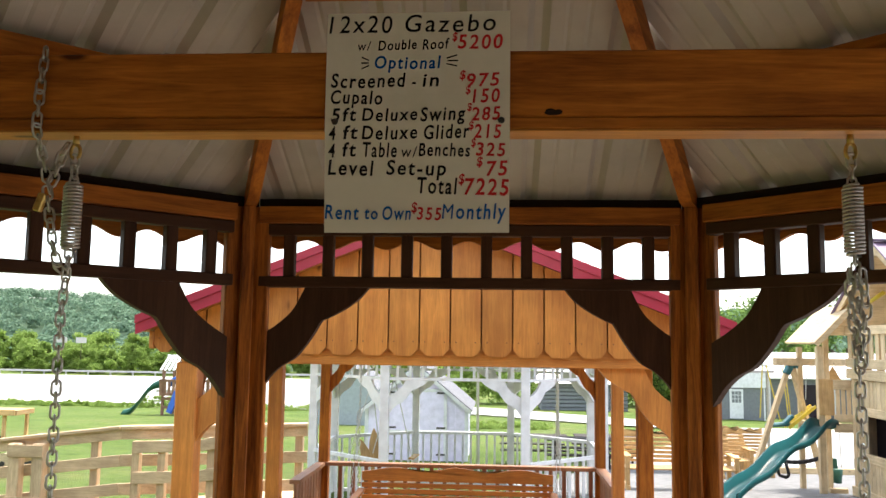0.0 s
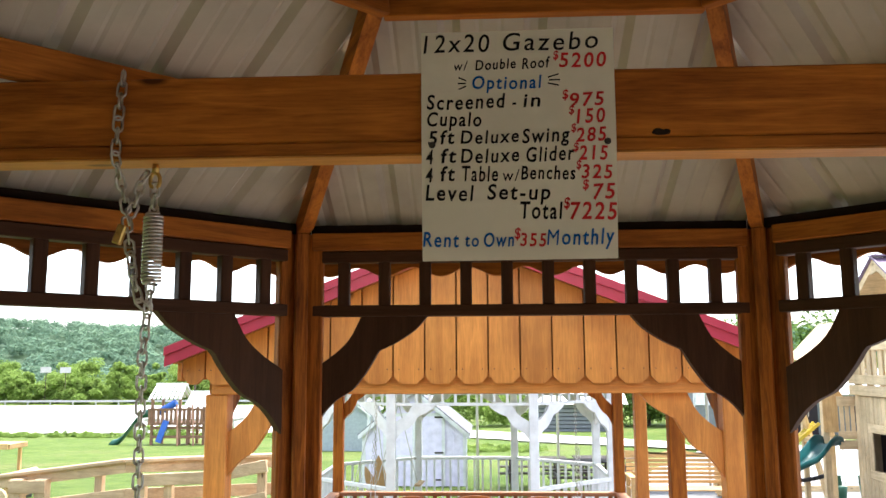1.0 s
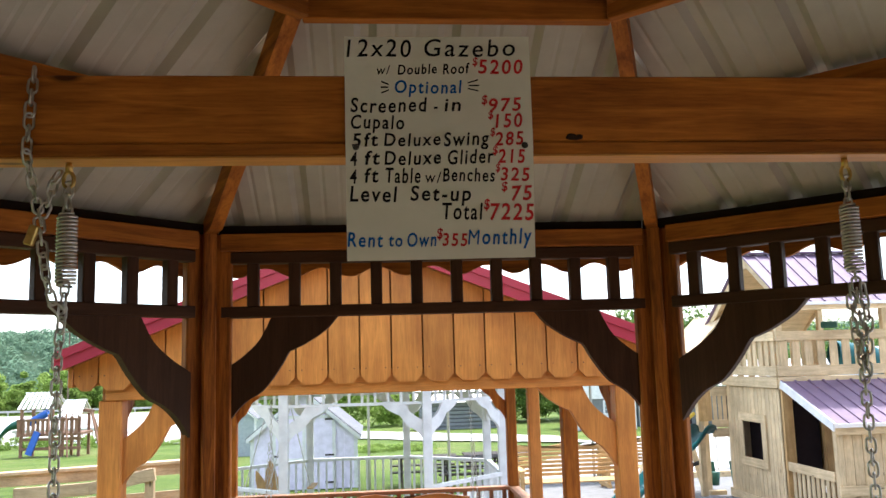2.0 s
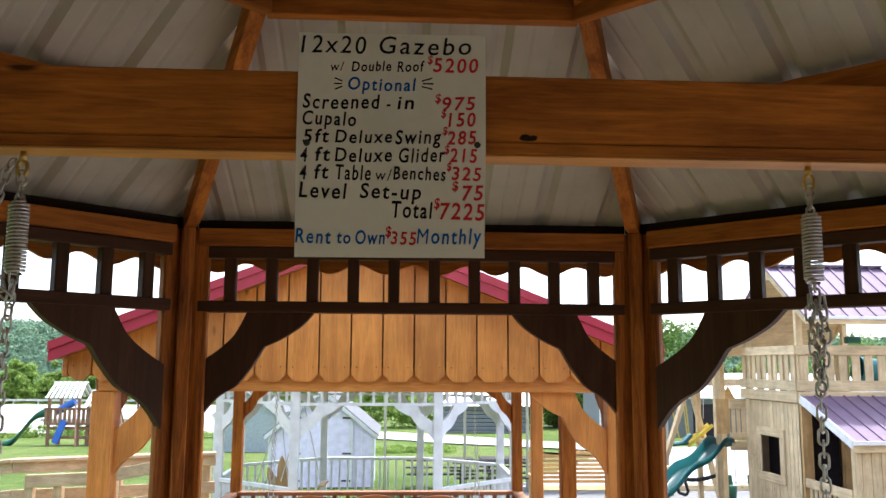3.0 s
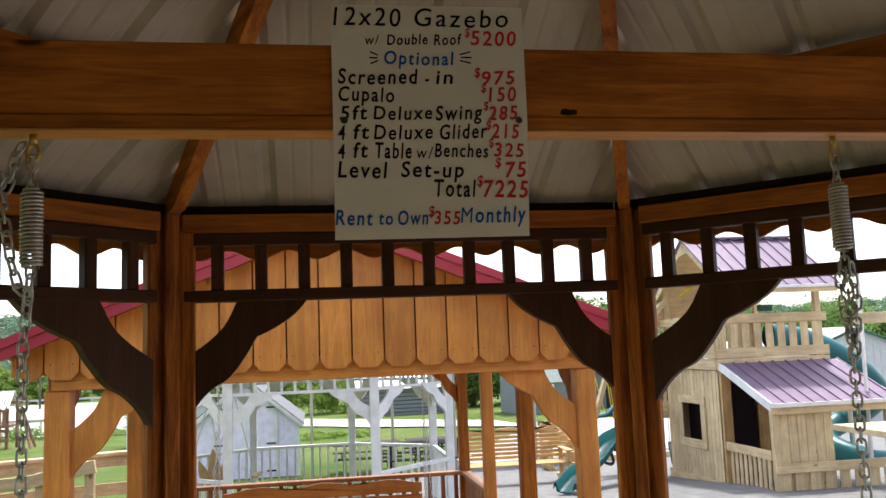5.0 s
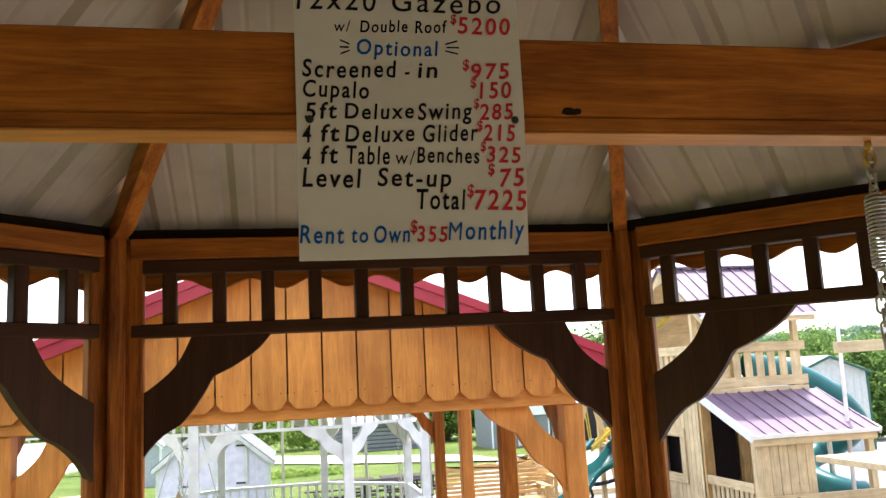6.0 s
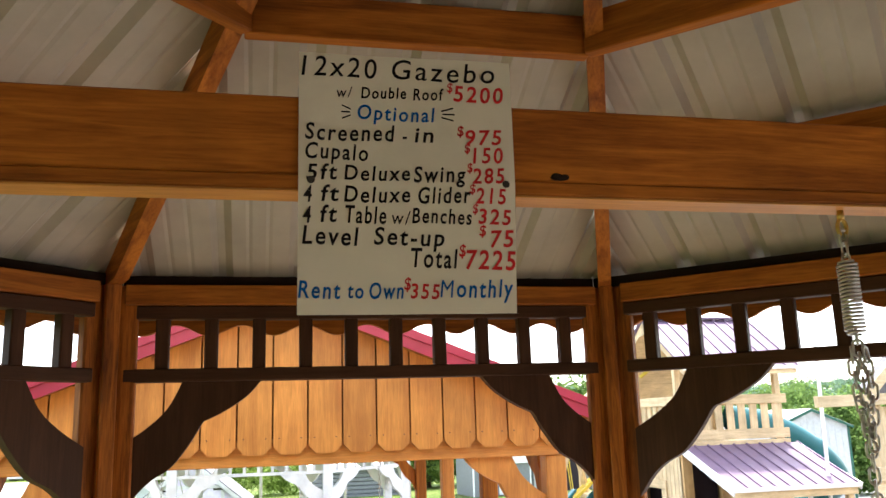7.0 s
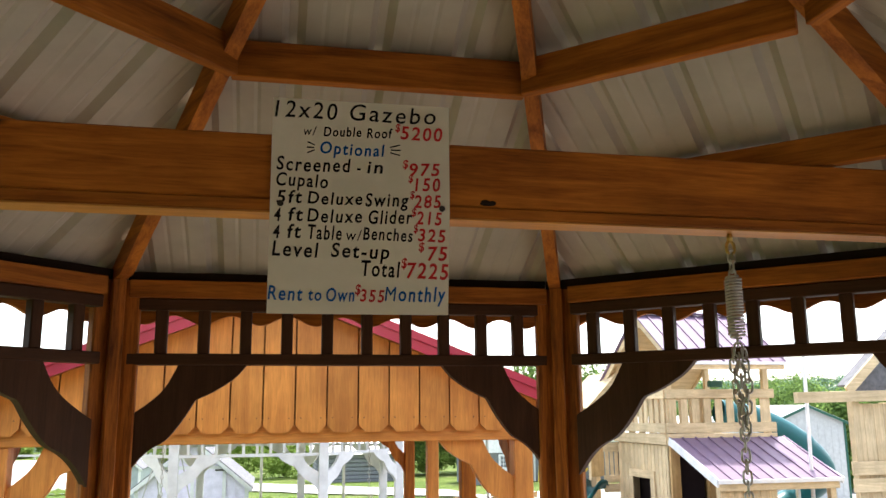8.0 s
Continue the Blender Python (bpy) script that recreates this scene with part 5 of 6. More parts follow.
part("awning", quad_sheet(bmesh.new(), (5.68, 15.2, 1.66), (6.35, 15.2, 2.34), (6.35, 16.7, 2.34), (5.68, 16.7, 1.66), 0.04), pine["y"], pf, "sloping board awning")
part("awning_edge", sticked((5.68, 15.18, 1.65), (6.33, 15.18, 2.31), 0.03, 0.10), pine["x"], pf)


def wave_slide():
    s = thing("wave_slide", 4.6, 14.0, -1.2, "teal plastic wave slide leaning on the platform", "slide")
    bm = bmesh.new()
    n, prof = 60, [(-0.20, 0.03), (-0.19, 0.12), (-0.165, 0.12), (-0.145, 0.0), (-0.08, -0.025), (0.0, -0.03), (0.08, -0.025), (0.145, 0.0), (0.165, 0.12), (0.19, 0.12), (0.20, 0.03)]
    a, b = Vector((5.90, 15.34, 0.29)), Vector((3.48, 13.00, -0.70))
    d = (b - a)
    flat = Vector((d.x, d.y, 0)).normalized()
    side = Vector((-flat.y, flat.x, 0))
    grid = []
    for i in range(n + 1):
        u = i / n
        p = a.lerp(b, u)
        p.z += 0.045 * math.sin((u * 2.4 + 0.05) * 2 * math.pi) * (1 - u ** 6) + 0.02 * math.sin(math.pi * u) - 0.10 * (1 - min(1, u * 8)) ** 2
        grid.append([bm.verts.new(p + side * x + Vector((0, 0, z))) for x, z in prof])
    for i in range(n):
        for j in range(len(prof) - 1):
            bm.faces.new((grid[i][j], grid[i + 1][j], grid[i + 1][j + 1], grid[i][j + 1]))
    bmesh.ops.solidify(bm, geom=bm.faces[:], thickness=0.02)
    part("chute", bm, teal, s, "", True)


wave_slide()


# swing frame beside the tower
sf = thing("swing_set", 5.3, 16.4, -1.2, "pine swing frame with teal bracket and yellow swings", "swing set")
part("beam", sticked((5.19, 15.9, 1.33), (6.9, 17.0, 1.31), 0.09, 0.14), pine["x"], sf)
part("leg", sticked((5.55, 16.2, 1.26), (4.60, 15.9, -1.15), 0.085, 0.09), pine["z"], sf)
part("leg", sticked((5.63, 16.3, 1.26), (6.45, 16.9, -1.3), 0.085, 0.09), pine["z"], sf)
part("bracket", sticked((5.47, 16.13, 1.10), (5.58, 16.18, 1.28), 0.11, 0.10), teal, sf, "teal bracket")
part("bracket", sticked((5.58, 16.18, 1.28), (5.70, 16.24, 1.22), 0.10, 0.05), teal, sf, "teal bracket")
part("end_board", outline(bmesh.new(), [(-0.16, 0.95), (0.16, 0.95), (0.0, 1.24)], Matrix.Translation((6.62, 16.9, 0)), 0.03), tan["x"], sf, "dark three-cornered board")
for p, q in (((5.12, 16.4, 1.25), (5.05, 16.4, 0.25)), ((5.22, 16.5, 1.25), (5.42, 16.4, 0.22)), ((5.55, 16.6, 1.25), (5.62, 16.5, 0.2)), ((5.60, 16.6, 1.25), (5.66, 16.5, 0.2))):
    part("rope", rod(bmesh.new(), p, q, 0.012, None, 6), yellow_plastic, sf, "yellow rope")
for p, q in (((5.95, 16.8, 1.2), (5.83, 16.6, 0.5)), ((6.08, 16.8, 1.2), (5.98, 16.6, 0.6))):
    part("rope", rod(bmesh.new(), p, q, 0.008, None, 6), zinc, sf)
part("swing_seat", sticked((5.12, 16.3, 0.12), (5.55, 16.3, 0.16), 0.20, 0.07, bevel=0.03), teal, sf, "teal moulded swing seat")
part("seat_end", sticked((5.45, 16.3, 0.15), (5.62, 16.3, 0.32), 0.20, 0.06, bevel=0.025), teal, sf)
for i in range(14):
    u = i / 13
    part("glider_rung", sticked((5.56 + 0.44 * u, 16.27, 0.12 + 0.36 * u), (5.56 + 0.44 * u, 16.48, 0.12 + 0.36 * u), 0.022, 0.02), yellow_plastic, sf, "pale yellow rung")
for dy_ in (16.25, 16.5):
    part("glider_rail", sticked((5.53, dy_, 0.09), (6.04, dy_, 0.50), 0.03, 0.06), yellow_plastic, sf)
bm = bmesh.new()
line = [Vector((5.35 + 0.95 * k / 10, 16.4, -0.42 - 0.14 * math.sin(math.pi * (0.25 + 0.75 * k / 10)))) for k in range(11)]
for p, q in zip(line, line[1:]):
    rod(bm, p, q, 0.04, None, 8)
part("glider_bar", bm, black_rubber, sf, "black padded bar", True)
bm = bmesh.new()
loop_ = [(5.28, -0.45), (5.32, -0.62), (5.36, -0.80), (5.50, -0.84), (5.54, -0.78), (5.48, -0.55), (5.40, -0.45)]
for p, q in zip(loop_, loop_[1:] + loop_[:1]):
    rod(bm, (p[0], 16.35, p[1]), (q[0], 16.35, q[1]), 0.03, None, 6)
part("handle_loop", bm, black_rubber, sf, "black handle loop", True)
for x in (6.62, 7.10):
    b_ = thing("bucket_seat", x, 16.9, -1.2, "dark teal plastic bucket swing on ropes", "swing seat", "bucket swings")
    part("bucket", rod(bmesh.new(), (x, 16.9, -1.0), (x, 16.9, -0.74), 0.09, 0.12, 12), green_plastic if x > 6.5 else teal, b_, "", True)
    part("seat_back", sticked((x, 17.02, -0.75), (x, 17.06, -0.55), 0.16, 0.03, (0, 1, 0), 0.012), green_plastic, b_)
    for s_ in (-0.10, 0.10):
        part("rope", rod(bmesh.new(), (x + s_, 16.9, -0.72), (x + s_, 17.0, 1.28), 0.008, None, 6), zinc, b_)
tb = thing("edging_timber", 7.0, 20.5, -1.4, "pine timber edging on the gravel", "edging")
part("timber", boxed(5.4, 8.6, 20.4, 20.52, -1.45, -1.22, 0.01), pine["x"], tb)
part("timber", boxed(6.0, 6.32, 15.6, 15.7, -1.15, -0.90, 0.01), pine["x"], tb)

# spiral tube slide behind the tower
sp = thing("tube_slide", 10.2, 15.6, -1.05, "teal plastic spiral tube slide behind the tower", "slide")
TUBE = [Vector(p) for p in ((8.2, 15.0, 1.62), (9.0, 15.0, 1.50), (9.56, 15.0, 1.28), (10.09, 15.0, 0.95), (10.5, 15.1, 0.62), (10.75, 15.3, 0.34), (10.85, 15.8, 0.05), (10.6, 16.2, -0.2), (10.1, 16.2, -0.4), (9.8, 15.8, -0.6), (10.0, 15.3, -0.8), (10.5, 15.0, -0.95), (10.9, 15.2, -1.05))]
bm = bmesh.new()
prev = None
path = []
for k in range(len(TUBE) - 1):
    for i in range(6):
        path.append(TUBE[k].lerp(TUBE[k + 1], i / 6))
path = [(path[max(0, i - 3)] + path[max(0, i - 1)] + path[i] + path[min(len(path) - 1, i + 1)] + path[min(len(path) - 1, i + 3)]) / 5 for i in range(len(path))]
for i, c in enumerate(path):
    d = (path[min(i + 1, len(path) - 1)] - path[max(i - 1, 0)]).normalized()
    sd = d.cross(Vector((0, 0, 1))).normalized()
    up_ = sd.cross(d)
    R_ = 0.235 + (0.03 if i % 12 == 6 else 0)
    rg = [bm.verts.new(c + sd * R_ * math.cos(b) + up_ * R_ * math.sin(b)) for b in [2 * math.pi * j / 16 for j in range(16)]]
    if prev:
        for j in range(16):
            bm.faces.new((prev[j], rg[j], rg[(j + 1) % 16], prev[(j + 1) % 16]))
    prev = rg
bmesh.ops.recalc_face_normals(bm, faces=bm.faces)
part("tube", bm, teal, sp, "", True)
part("support", rod(bmesh.new(), (10.3, 15.6, -1.25), (10.3, 15.6, 0.5), 0.05), zinc, sp)

# second playset at the edge of the yard and a steel pole
pl = thing("steel_pole", 8.05, 12.0, -1.1, "tall slim white steel pole", "pole")
part("shaft", rod(bmesh.new(), (8.02, 11.9, -1.1), (8.10, 11.9, 2.75), 0.032, 0.028), white_paint, pl)
ps = thing("playhouse", 7.3, 9.6, -0.8, "pine playhouse with board wall, grey roof and a long swing beam", "playhouse")
part("swing_beam", sticked((5.90, 9.0, 1.775), (8.3, 9.0, 1.815), 0.09, 0.13), pine["x"], ps)
x = 6.72
while x < 8.6:
    part("wall_board", boxed(x, x + 0.136, 9.06, 9.085, 0.3, 1.70, 0.003), pine["z"], ps)
    x += 0.14
for z0_, z1_ in ((0.70, 0.86), (0.90, 1.06)):
    part("edge_board", boxed(6.60, 8.6, 9.0, 9.04, z0_ - 0.05, z1_ - 0.05, 0.004), pine["x"], ps)
part("post", boxed(6.70, 6.80, 9.05, 9.15, -0.9, 1.72, 0.005), pine["z"], ps)
part("roof_rake", sticked((6.62, 9.0, 1.85), (7.9, 9.0, 3.0), 0.03, 0.12, (0, 0, 1)), pine["x"], ps)
part("roof_panel", quad_sheet(bmesh.new(), (6.70, 9.02, 1.93), (6.70, 9.30, 1.93), (7.9, 9.30, 3.02), (7.9, 9.02, 3.02), 0.03), shingle, ps)
part("gable_panel", outline(bmesh.new(), [(6.80, 1.86), (8.6, 1.86), (8.6, 2.3), (7.86, 2.92)], Matrix.Translation((0, 9.2, 0)), 0.02), shingle, ps)
part("deck", boxed(6.7, 8.6, 9.05, 10.8, 0.28, 0.36), pine["x"], ps)
for x, y in ((8.5, 9.1), (8.5, 10.7)):
    part("post", boxed(x - 0.05, x + 0.05, y - 0.05, y + 0.05, -0.9, 1.72, 0.005), pine["z"], ps)


# ---- ramp with railings on the lawn ----
rp = thing("ramp", -4.3, 10.0, -0.9, "fresh pine access ramp with three-board railings", "ramp")


def rail_run(a, b, zs, name="rail_board", posts=(0.5,), cap=True):
    a, b = Vector(a), Vector(b)
    for z, h in zs:
        part(name, sticked((a.x, a.y, a.z + z), (b.x, b.y, b.z + z), 0.038, h), ramp_pine["x"], rp)
    if cap:
        part("cap_board", sticked((a.x, a.y, a.z + 0.018), (b.x, b.y, b.z + 0.018), 0.14, 0.035), ramp_pine["x"], rp)
    for u in posts:
        p = a.lerp(b, u)
        part("post", boxed(p.x - 0.045, p.x + 0.045, p.y + 0.02, p.y + 0.11, -1.0, p.z - 0.001, 0.005), ramp_pine["z"], rp)


ZS = ((-0.06, 0.12), (-0.36, 0.13), (-0.68, 0.13))
rail_run((-5.75, 9.5, 0.39), (-4.29, 9.5, 0.565), ZS, posts=(0.78,))
rail_run((-4.29, 9.5, 0.565), (-2.2, 9.9, 0.60), ZS, posts=(0.5, 0.95))
ZS2 = ((-0.06, 0.13), (-0.40, 0.13), (-0.72, 0.13))
rail_run((-4.03, 9.25, 0.455), (-3.3, 9.3, 0.48), ZS2, posts=(0.02, 0.42), cap=False)
rail_run((-3.3, 9.3, 0.48), (-2.6, 9.2, 0.62), ZS2, posts=(0.2, 0.9), cap=False)
for x in (-5.48, -5.20):
    part("gate_post", boxed(x - 0.065, x + 0.065, 9.35, 9.48, -1.0, 0.39, 0.006), ramp_pine["z"], rp)
part("gate_board", boxed(-5.55, -5.13, 9.33, 9.349, 0.24, 0.38, 0.004), ramp_pine["x"], rp)
part("gate_board", boxed(-5.55, -5.13, 9.33, 9.349, -0.35, -0.2, 0.004), ramp_pine["x"], rp)
part("ramp_deck", quad_sheet(bmesh.new(), (-5.7, 9.3, -0.60), (-2.3, 9.3, -0.28), (-2.3, 10.6, -0.28), (-5.7, 10.6, -0.60), 0.04), ramp_pine["x"], rp)

# wooden toy wagon with a canopy
wg = thing("wooden_wagon", -9.6, 16.6, -1.1, "pine play car with plank canopy and yellow steering wheel", "play car")
for x, y in ((-9.08, 16.05), (-8.88, 16.5), (-10.6, 16.05), (-10.6, 16.5)):
    part("canopy_post", boxed(x - 0.03, x + 0.03, y - 0.03, y + 0.03, -0.45, 0.06, 0.004), tan["z"], wg)
for i in range(5):
    part("canopy_plank", boxed(-10.8, -8.78, 15.95 + i * 0.13, 15.95 + i * 0.13 + 0.122, 0.115, 0.15, 0.005), tan["x"], wg)
part("canopy_edge", boxed(-10.8, -8.80, 15.90, 15.94, 0.055, 0.165, 0.005), tan["x"], wg)
part("canopy_edge", boxed(-8.82, -8.78, 15.945, 16.59, 0.055, 0.112, 0.005), tan["y"], wg)
for z0_, z1_ in ((-0.92, -0.68), (-0.67, -0.42)):
    part("side_plank", boxed(-10.7, -9.25, 15.98, 16.02, z0_, z1_, 0.006), tan["x"], wg)
    part("end_plank", boxed(-8.90, -8.86, 16.03, 17.1, z0_, z1_, 0.006), tan["y"], wg)
part("seat_board", boxed(-9.36, -9.10, 15.92, 15.97, -0.98, -0.30, 0.02), pine["z"], wg, "pale upright seat board")
part("hood", sticked((-8.86, 16.6, -0.42), (-8.52, 16.6, -0.62), 0.95, 0.05), pine["x"], wg)
bm = bmesh.new()
for i in range(16):
    a0, a1 = math.pi * i / 8, math.pi * (i + 1) / 8
    rod(bm, (-9.48 + 0.12 * math.cos(a0), 16.0 + 0.05 * math.sin(a0), -0.24 + 0.13 * math.sin(a0)), (-9.48 + 0.12 * math.cos(a1), 16.0 + 0.05 * math.sin(a1), -0.24 + 0.13 * math.sin(a1)), 0.018, None, 6)
for i in range(3):
    a0 = 0.5 + i * 2.094
    rod(bm, (-9.48, 16.0, -0.24), (-9.48 + 0.12 * math.cos(a0), 16.0, -0.24 + 0.13 * math.sin(a0)), 0.014, None, 6)
part("steering_wheel", bm, yellow_plastic, wg, "yellow plastic steering wheel", True)
part("steering_column", rod(bmesh.new(), (-9.48, 16.02, -0.25), (-9.2, 16.5, -0.5), 0.02, None, 8), rust_iron, wg)
for x in (-10.3, -8.95):
    w_ = part("wheel", rod(bmesh.new(), (x, 15.86, -0.86), (x, 15.94, -0.86), 0.2, None, 20), pine["x"], wg)
    part("hub", rod(bmesh.new(), (x, 15.83, -0.86), (x, 15.859, -0.86), 0.05, None, 12), rust_iron, w_)
part("chassis", boxed(-10.7, -8.9, 16.03, 17.1, -1.0, -0.93, 0.01), rust_iron, wg)


wg.location.x -= 0.55

# ---- distant playset on the lawn ----
dp = thing("distant_playset", -17.5, 48.5, -3.0, "redwood playset with two white-roofed towers, blue slide and green tube slide", "playset")
redwood = {a: wood("redwood_" + a, (0.21, 0.105, 0.062), (0.36, 0.20, 0.125), a, 0.7) for a in "xz"}
for cx_, z_top, w_ in ((-18.35, 0.55, 0.80), (-16.6, 0.10, 0.46)):
    for sx in (-1, 1):
        for y in (47.6, 49.2):
            part("post", boxed(cx_ + sx * w_ - 0.07, cx_ + sx * w_ + 0.07, y - 0.07, y + 0.07, -3.0, z_top - 0.75, 0), redwood["z"], dp)
    for j in range(8):
        u0, u1 = -1 + 2 * (j + 0.5) / 8, 0.155 * (w_ + 0.2)
        for ye in (47.3, 49.5):
            part("roof_slat", sticked((cx_ + u0 * (w_ + 0.2), ye, z_top - 0.85), (cx_ + u0 * (w_ + 0.1), 48.4, z_top), u1, 0.03), white_paint, dp, "white roof slat")
    part("ridge", boxed(cx_ - w_ - 0.15, cx_ + w_ + 0.15, 48.36, 48.44, z_top - 0.05, z_top + 0.03), white_paint, dp)
part("rail", boxed(-19.3, -15.95, 47.3, 47.36, -0.95, -0.82, 0), redwood["x"], dp)
part("deck", boxed(-19.3, -15.95, 47.35, 49.3, -1.75, -1.62, 0), redwood["x"], dp)
x = -19.3
while x < -16.05:
    part("slat", boxed(x, x + 0.16, 47.37, 47.40, -1.65, -0.9, 0), redwood["z"], dp)
    x += 0.25
part("blue_tube", rod(bmesh.new(), (-18.75, 47.6, -1.05), (-17.75, 47.5, -0.5), 0.2, None, 12), blue_plastic, dp, "blue plastic slide")
part("blue_slide", sticked((-18.6, 47.2, -2.7), (-18.2, 47.3, -1.5), 0.34, 0.12, (0, -1, 0.3)), blue_plastic, dp, "blue plastic slide")
part("ladder", sticked((-17.2, 46.4, -3.0), (-17.6, 47.2, -0.6), 0.08, 0.1), redwood["z"], dp)
part("ladder", sticked((-16.3, 46.4, -3.0), (-16.7, 47.2, -0.6), 0.08, 0.1), redwood["z"], dp)
part("swing_beam", sticked((-16.1, 48.0, -0.45), (-15.4, 47.6, -0.5), 0.14, 0.16), redwood["x"], dp)
for p in ((-14.7, 46.9), (-15.0, 48.6)):
    part("swing_leg", sticked((-15.5, 47.6, -0.5), (p[0], p[1], -3.0), 0.1, 0.1), redwood["z"], dp)
for z_ in (-2.5, -2.0):
    part("cross_board", boxed(-19.2, -16.0, 47.5, 47.6, z_, z_ + 0.15, 0), redwood["x"], dp)
bm = bmesh.new()
prev = None
for i in range(25):
    u = i / 24
    c = Vector((-19.3 - 2.1 * u, 47.8 - 0.4 * u, -1.1 - 1.65 * u + 0.25 * math.sin(u * 6)))
    rg = [bm.verts.new(c + Vector((0.12 * math.cos(b), 0.3 * math.sin(b), 0.26 * math.cos(b)))) for b in [2 * math.pi * j / 10 for j in range(10)]]
    if prev:
        for j in range(10):
            bm.faces.new((prev[j], rg[j], rg[(j + 1) % 10], prev[(j + 1) % 10]))
    prev = rg
bmesh.ops.recalc_face_normals(bm, faces=bm.faces)
part("green_slide", bm, green_plastic, dp, "dark green tube slide", True)
gr = thing("guard_rail", -60, 139, -5.2, "long grey guard rail along the far road", "guard rail")
part("rail", sticked((-160, 139, -4.35), (-5, 139, -4.42), 0.12, 0.30), sheet_outside, gr)
for i in range(40):
    part("post", boxed(-159 + i * 3.9, -158.8 + i * 3.9, 139.1, 139.3, -5.3, -4.30, 0), sheet_outside, gr)
fr = thing("low_trailer", -23, 62, -3.4, "low flat grey trailer beside the lot", "trailer")
part("bed", boxed(-25.5, -18.5, 62, 64, -2.55, -2.35), zinc, fr)
for i in range(6):
    part("leg", boxed(-25.3 + i * 1.3, -25.2 + i * 1.3, 62.1, 62.2, -3.6, -2.55), zinc, fr)
for x_, z_, w_ in ((-78.5, 3.3, 1.9), (-74.9, 3.25, 1.9)):
    bb = thing("billboard", x_, 147.3, -5.2, "small pale billboard on a post by the woods", "billboard")
    part("panel", boxed(x_ - w_ / 2, x_ + w_ / 2, 147.2, 147.4, z_ - 3.0, z_ - 2.0), sheet_outside, bb)
    part("post", boxed(x_ - 0.05, x_ + 0.05, 147.4, 147.5, -5.3, z_ - 2.2), bark, bb)
for x_, y_, h_ in ((-47, 135, 14), (-36, 120, 12)):
    up = thing("utility_pole", x_, y_, -5.2, "grey wooden utility pole with cross arm", "utility pole")
    part("shaft", rod(bmesh.new(), (x_, y_, -5.3), (x_, y_, h_ - 5.2), 0.16, 0.11, 8), bark, up)
    part("cross_arm", boxed(x_ - 1.2, x_ + 1.2, y_ - 0.08, y_ + 0.08, h_ - 6.3, h_ - 6.1), bark, up)


# ---- trees, bushes and the wooded hill ----
def leaves(centres, size, rng, out=None, lean=0.9):
    """Small four-cornered leaf sprays as plain arrays; each leans outward and up, as foliage turns to the light."""
    n = len(centres)
    nrm = rng.normal(size=(n, 3)) * (0.75 if lean < 1.2 else 0.45)
    if out is not None:
        nrm = nrm + out * lean + np.array((0, 0, 0.5 * lean))
    nrm /= np.linalg.norm(nrm, axis=1, keepdims=True)
    a = np.cross(nrm, rng.normal(size=(n, 3)))
    a /= np.linalg.norm(a, axis=1, keepdims=True)
    b = np.cross(nrm, a)
    s = size * rng.uniform(0.6, 1.3, size=(n, 1))
    a, b = a * s, b * s * 0.7
    return np.stack([centres - a, centres - b * 0.8, centres + a, centres + b * 0.8], axis=1).reshape(-1, 3)


def leaf_mesh(name, verts, material):
    n = len(verts) // 4
    me = bpy.data.meshes.new(name)
    me.vertices.add(len(verts))
    me.vertices.foreach_set("co", verts.astype(np.float32).ravel())
    me.loops.add(len(verts))
    me.loops.foreach_set("vertex_index", np.arange(len(verts), dtype=np.int32))
    me.polygons.add(n)
    me.polygons.foreach_set("loop_start", np.arange(0, len(verts), 4, dtype=np.int32))
    me.update(calc_edges=True)
    me.materials.append(material)
    return me


def crown_points(rng, cx, cy, z0, h, r, clumps, per):
    """Points in shells of uneven clumps that fill a crown."""
    out, turn = [], []
    for i in range(clumps):
        u = rng.uniform(0.0, 1.0)
        ang = rng.uniform(0, 2 * math.pi)
        wide = r * (0.35 + 0.75 * math.sin(math.pi * min(1, 0.18 + 0.78 * u)))
        rr = wide * math.sqrt(rng.uniform(0.05, 1))
        c = np.array((cx + rr * math.cos(ang), cy + rr * math.sin(ang), z0 + h * u))
        cr = r * rng.uniform(0.20, 0.42)
        p = rng.normal(size=(per, 3))
        p /= np.linalg.norm(p, axis=1, keepdims=True)
        turn.append(p.copy())
        p *= cr * rng.uniform(0.55, 1.05, size=(per, 1)) * np.array((1, 1, 0.8))
        out.append(c + p)
    return np.concatenate(out), np.concatenate(turn)


def tree(x, y, h, r, clumps, per, size, material, seed, label):
    rng = np.random.default_rng(seed)
    z = ground_z(x, y)
    t = thing("tree", x, y, z, label, "tree", "trees round the yard")
    bm = bmesh.new()
    rod(bm, (x, y, z - 0.2), (x, y, z + h * 0.55), r * 0.07, r * 0.035, 8)
    for i in range(6):
        a = rng.uniform(0, 6.28)
        zz = z + h * rng.uniform(0.25, 0.5)
        rod(bm, (x, y, zz), (x + r * 0.6 * math.cos(a), y + r * 0.6 * math.sin(a), zz + h * 0.25), r * 0.03, r * 0.01, 6)
    part("trunk", bm, bark, t)
    pts, turn = crown_points(rng, 0, 0, h * 0.16, h * 0.80, r, clumps, per)
    me = leaf_mesh("crown", leaves(pts, size, rng, turn), material)
    ob = new("crown", me)
    ob.parent = t


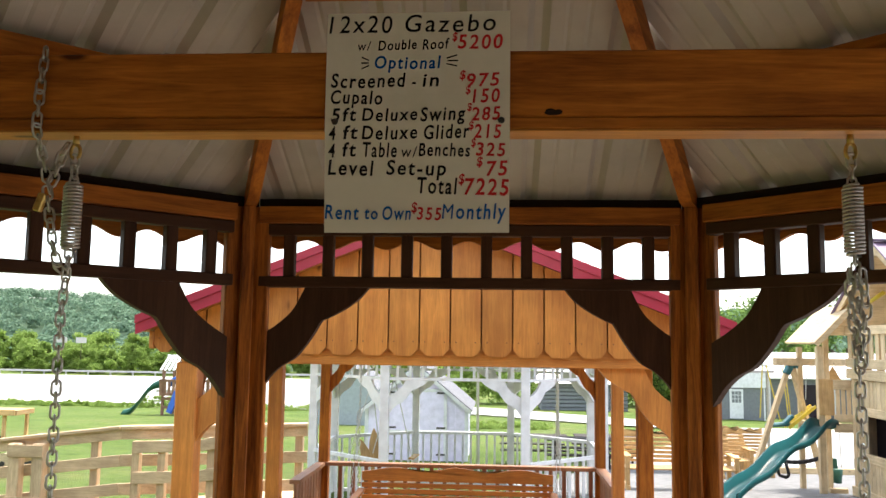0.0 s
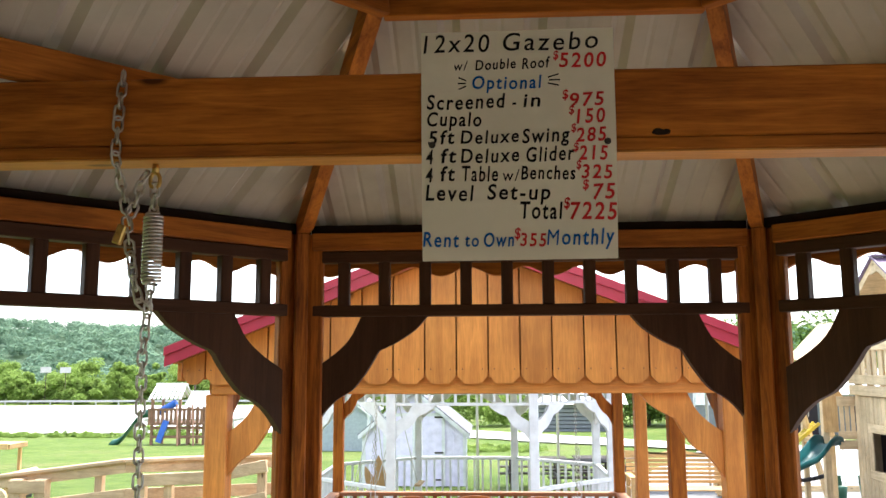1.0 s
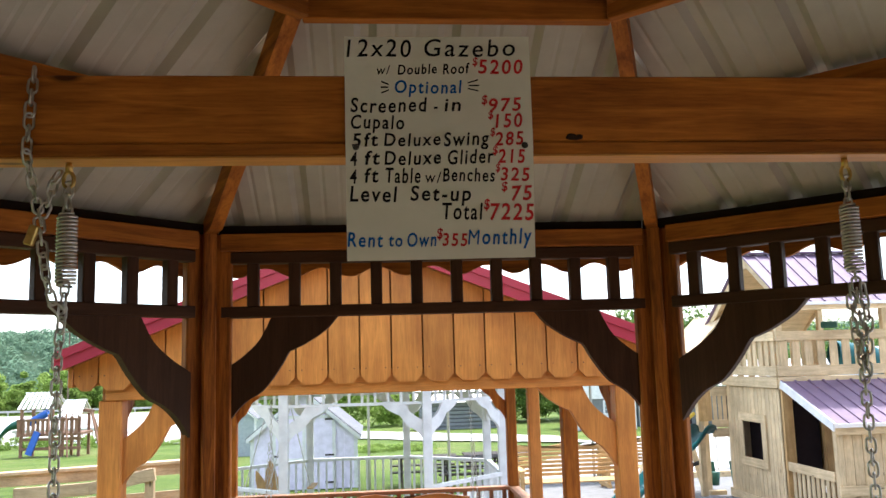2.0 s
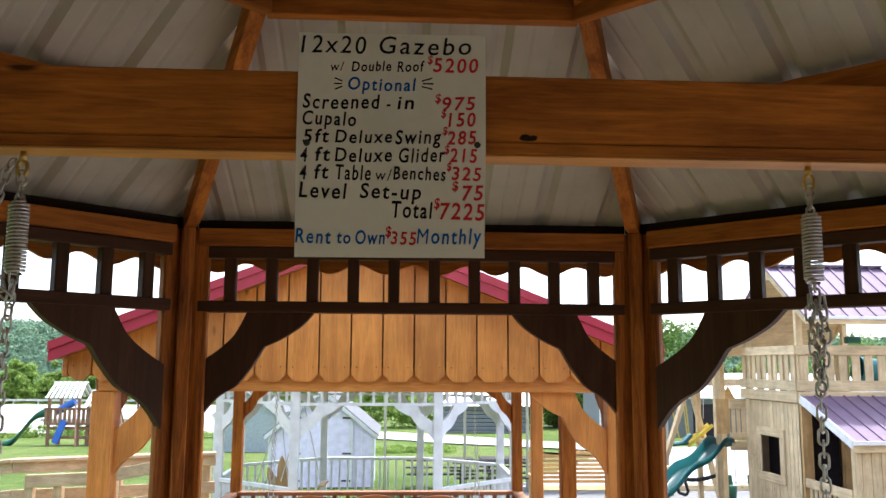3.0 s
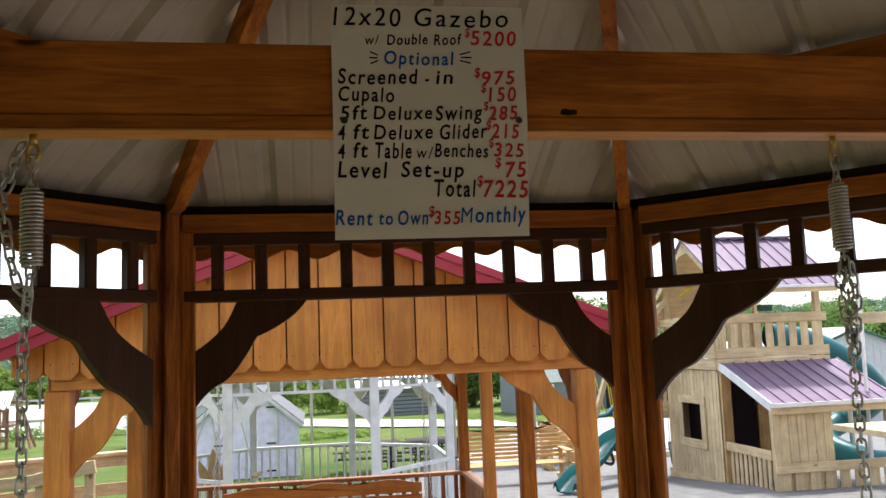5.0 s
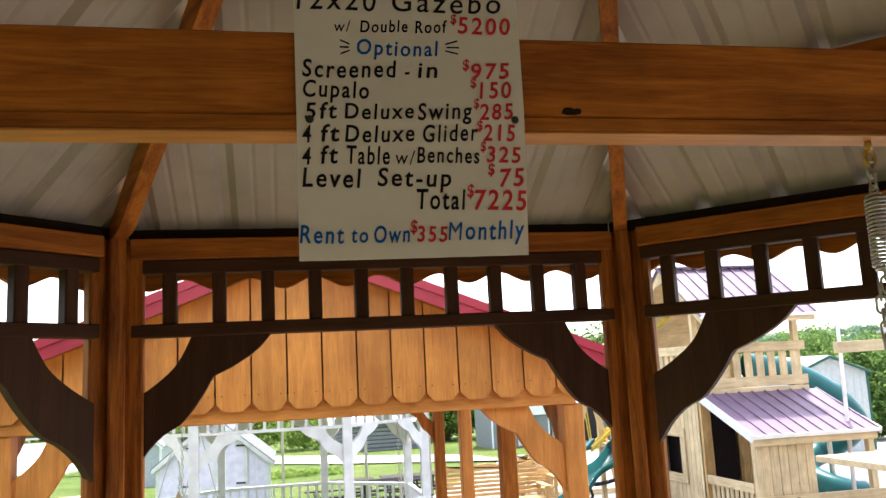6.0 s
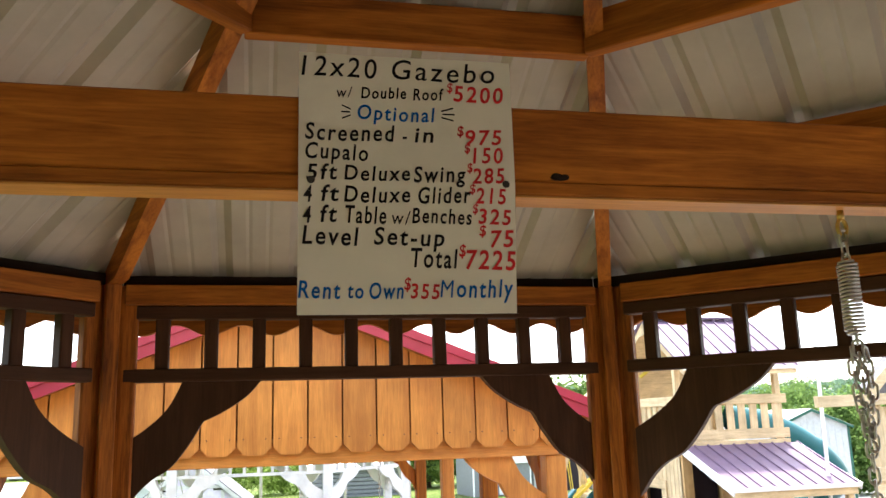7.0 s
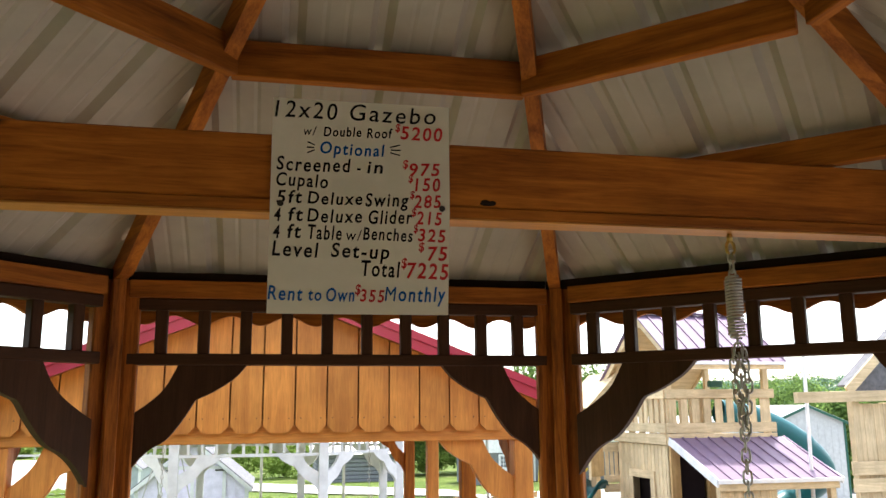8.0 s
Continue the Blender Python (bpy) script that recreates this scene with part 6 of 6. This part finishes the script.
def bush_row(name, spots, size, material, seed, label, per=90, clumps=10):
    rng = np.random.default_rng(seed)
    vs = []
    for x, y, h, r in spots:
        z = ground_z(x, y)
        pts, turn = crown_points(rng, x, y, z + h * 0.08, h * 0.86, r, clumps, per)
        vs.append(leaves(pts, size, rng, turn))
    tagged(new(name, leaf_mesh(name, np.concatenate(vs), material)), label, "bushes", "", "stuff")


rng0 = np.random.default_rng(5)
# right-hand wood behind the yard
for i, (x, y, h, r) in enumerate(((37, 68, 7.6, 4.4), (33, 50, 6.2, 3.4), (36, 46, 5.8, 3.4), (43, 50, 6.6, 3.6), (33, 40, 5.2, 3.0), (44, 64, 7.6, 4.4), (50, 52, 6.6, 4), (40, 42, 5.6, 3.4), (27, 37, 4.6, 2.6), (31, 34, 4.4, 2.6))):
    tree(x, y, h, r, 60, 150, 0.12, leaf_mid, 40 + i, "leafy green tree at the edge of the yard")
for i, (x, y, h, r) in enumerate(((18, 74, 8.5, 4.4), (25, 78, 9.5, 4.8), (13.5, 72, 7.5, 4.0), (31, 76, 9.5, 4.6))):
    tree(x, y, h, r, 40, 110, 0.2, leaf_mid, 80 + i, "leafy green tree beyond the small house")
bush_row("hedge", [(-14 + i * 1.3 + rng0.uniform(-0.5, 0.5), 71.5 + rng0.uniform(-1.5, 1.5), rng0.uniform(3.4, 6.0), rng0.uniform(1.6, 2.6)) for i in range(34)], 0.13, leaf_bright, 7, "bright green bushes beyond the gravel road", 130, 14)
bush_row("weeds", [(-54 + i * 0.34 + rng0.uniform(-0.3, 0.3), 56.3 + rng0.uniform(-0.9, 0.9), rng0.uniform(0.12, 0.40) + (0.45 if -24 < -54 + i * 0.34 < -17 else 0), rng0.uniform(0.35, 0.7)) for i in range(130)], 0.05, leaf_bright, 8, "rough green weeds at the edge of the lot", 50, 9)
bush_row("scrub", [(-1.2 + i * 0.22 + rng0.uniform(-0.3, 0.3), 42 + rng0.uniform(-1.8, 1.8), rng0.uniform(0.10, 0.28), rng0.uniform(0.3, 0.6)) for i in range(18)], 0.05, leaf_bright, 11, "scrubby weeds on the rough grass", 60, 9)
bush_row("lot_bushes", [(-108 + i * 2.6 + rng0.uniform(-1.5, 1.5), 146 + rng0.uniform(-1, 5), rng0.uniform(2.6, 5.6), rng0.uniform(1.7, 3.0)) for i in range(44)], 0.2, leaf_bright, 9, "bright green bushes along the far road", 260, 18)
bush_row("valley_trees", [(-125 + i * 3.1 + rng0.uniform(-2, 2), 158 + rng0.uniform(-4, 8), rng0.uniform(4.5, 8.0), rng0.uniform(2.6, 4.0)) for i in range(82)], 0.22, leaf_bright, 10, "mixed green trees at the foot of the hill", 240, 18)


def hill():
    """Wooded ridge: a long slope and the crowns that cover it."""
    rng = np.random.default_rng(21)

    def hz(x, y):
        u = min(1, max(0, (y - 165) / 170))
        top = 15.4 + 1.3 * math.sin(x * 0.021 + 0.6) + 0.9 * math.sin(x * 0.057) - 4.5 * min(1, max(0, (x + 60) / 160))
        return -5.3 + (top + 5.3) * (u * u * (3 - 2 * u))
    bm = bmesh.new()
    xs, ys = np.linspace(-330, 420, 60), np.linspace(160, 420, 24)
    g = [[bm.verts.new((x, y, hz(x, y))) for x in xs] for y in ys]
    for j in range(len(ys) - 1):
        for i in range(len(xs) - 1):
            bm.faces.new((g[j][i], g[j][i + 1], g[j + 1][i + 1], g[j + 1][i]))
    # the slope wears the same haze-tinted leaf colour as its crowns
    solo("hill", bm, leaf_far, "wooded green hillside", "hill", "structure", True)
    vs = []
    for k_ in range(4200):
        x, y = rng.uniform(-230, 330), 168 + 175 * rng.uniform(0, 1) ** 0.9
        h = rng.uniform(3.5, 7)
        n = 70
        p = rng.normal(size=(n, 3))
        p /= np.linalg.norm(p, axis=1, keepdims=True)
        p[:, 2] = np.abs(p[:, 2]) * 1.2 - 0.3
        c = np.array((x, y, hz(x, y) + h * 0.35))
        vs.append(leaves(c + p * np.array((h * 0.45, h * 0.45, h * 0.45)) * rng.uniform(0.75, 1.05, size=(n, 1)), 0.55, rng, p, 1.6))
    tagged(new("hill_woods", leaf_mesh("hill_woods", np.concatenate(vs), leaf_far)), "dense green woods on the hill, haze tinted into the leaves", "woods", "", "stuff")


hill()
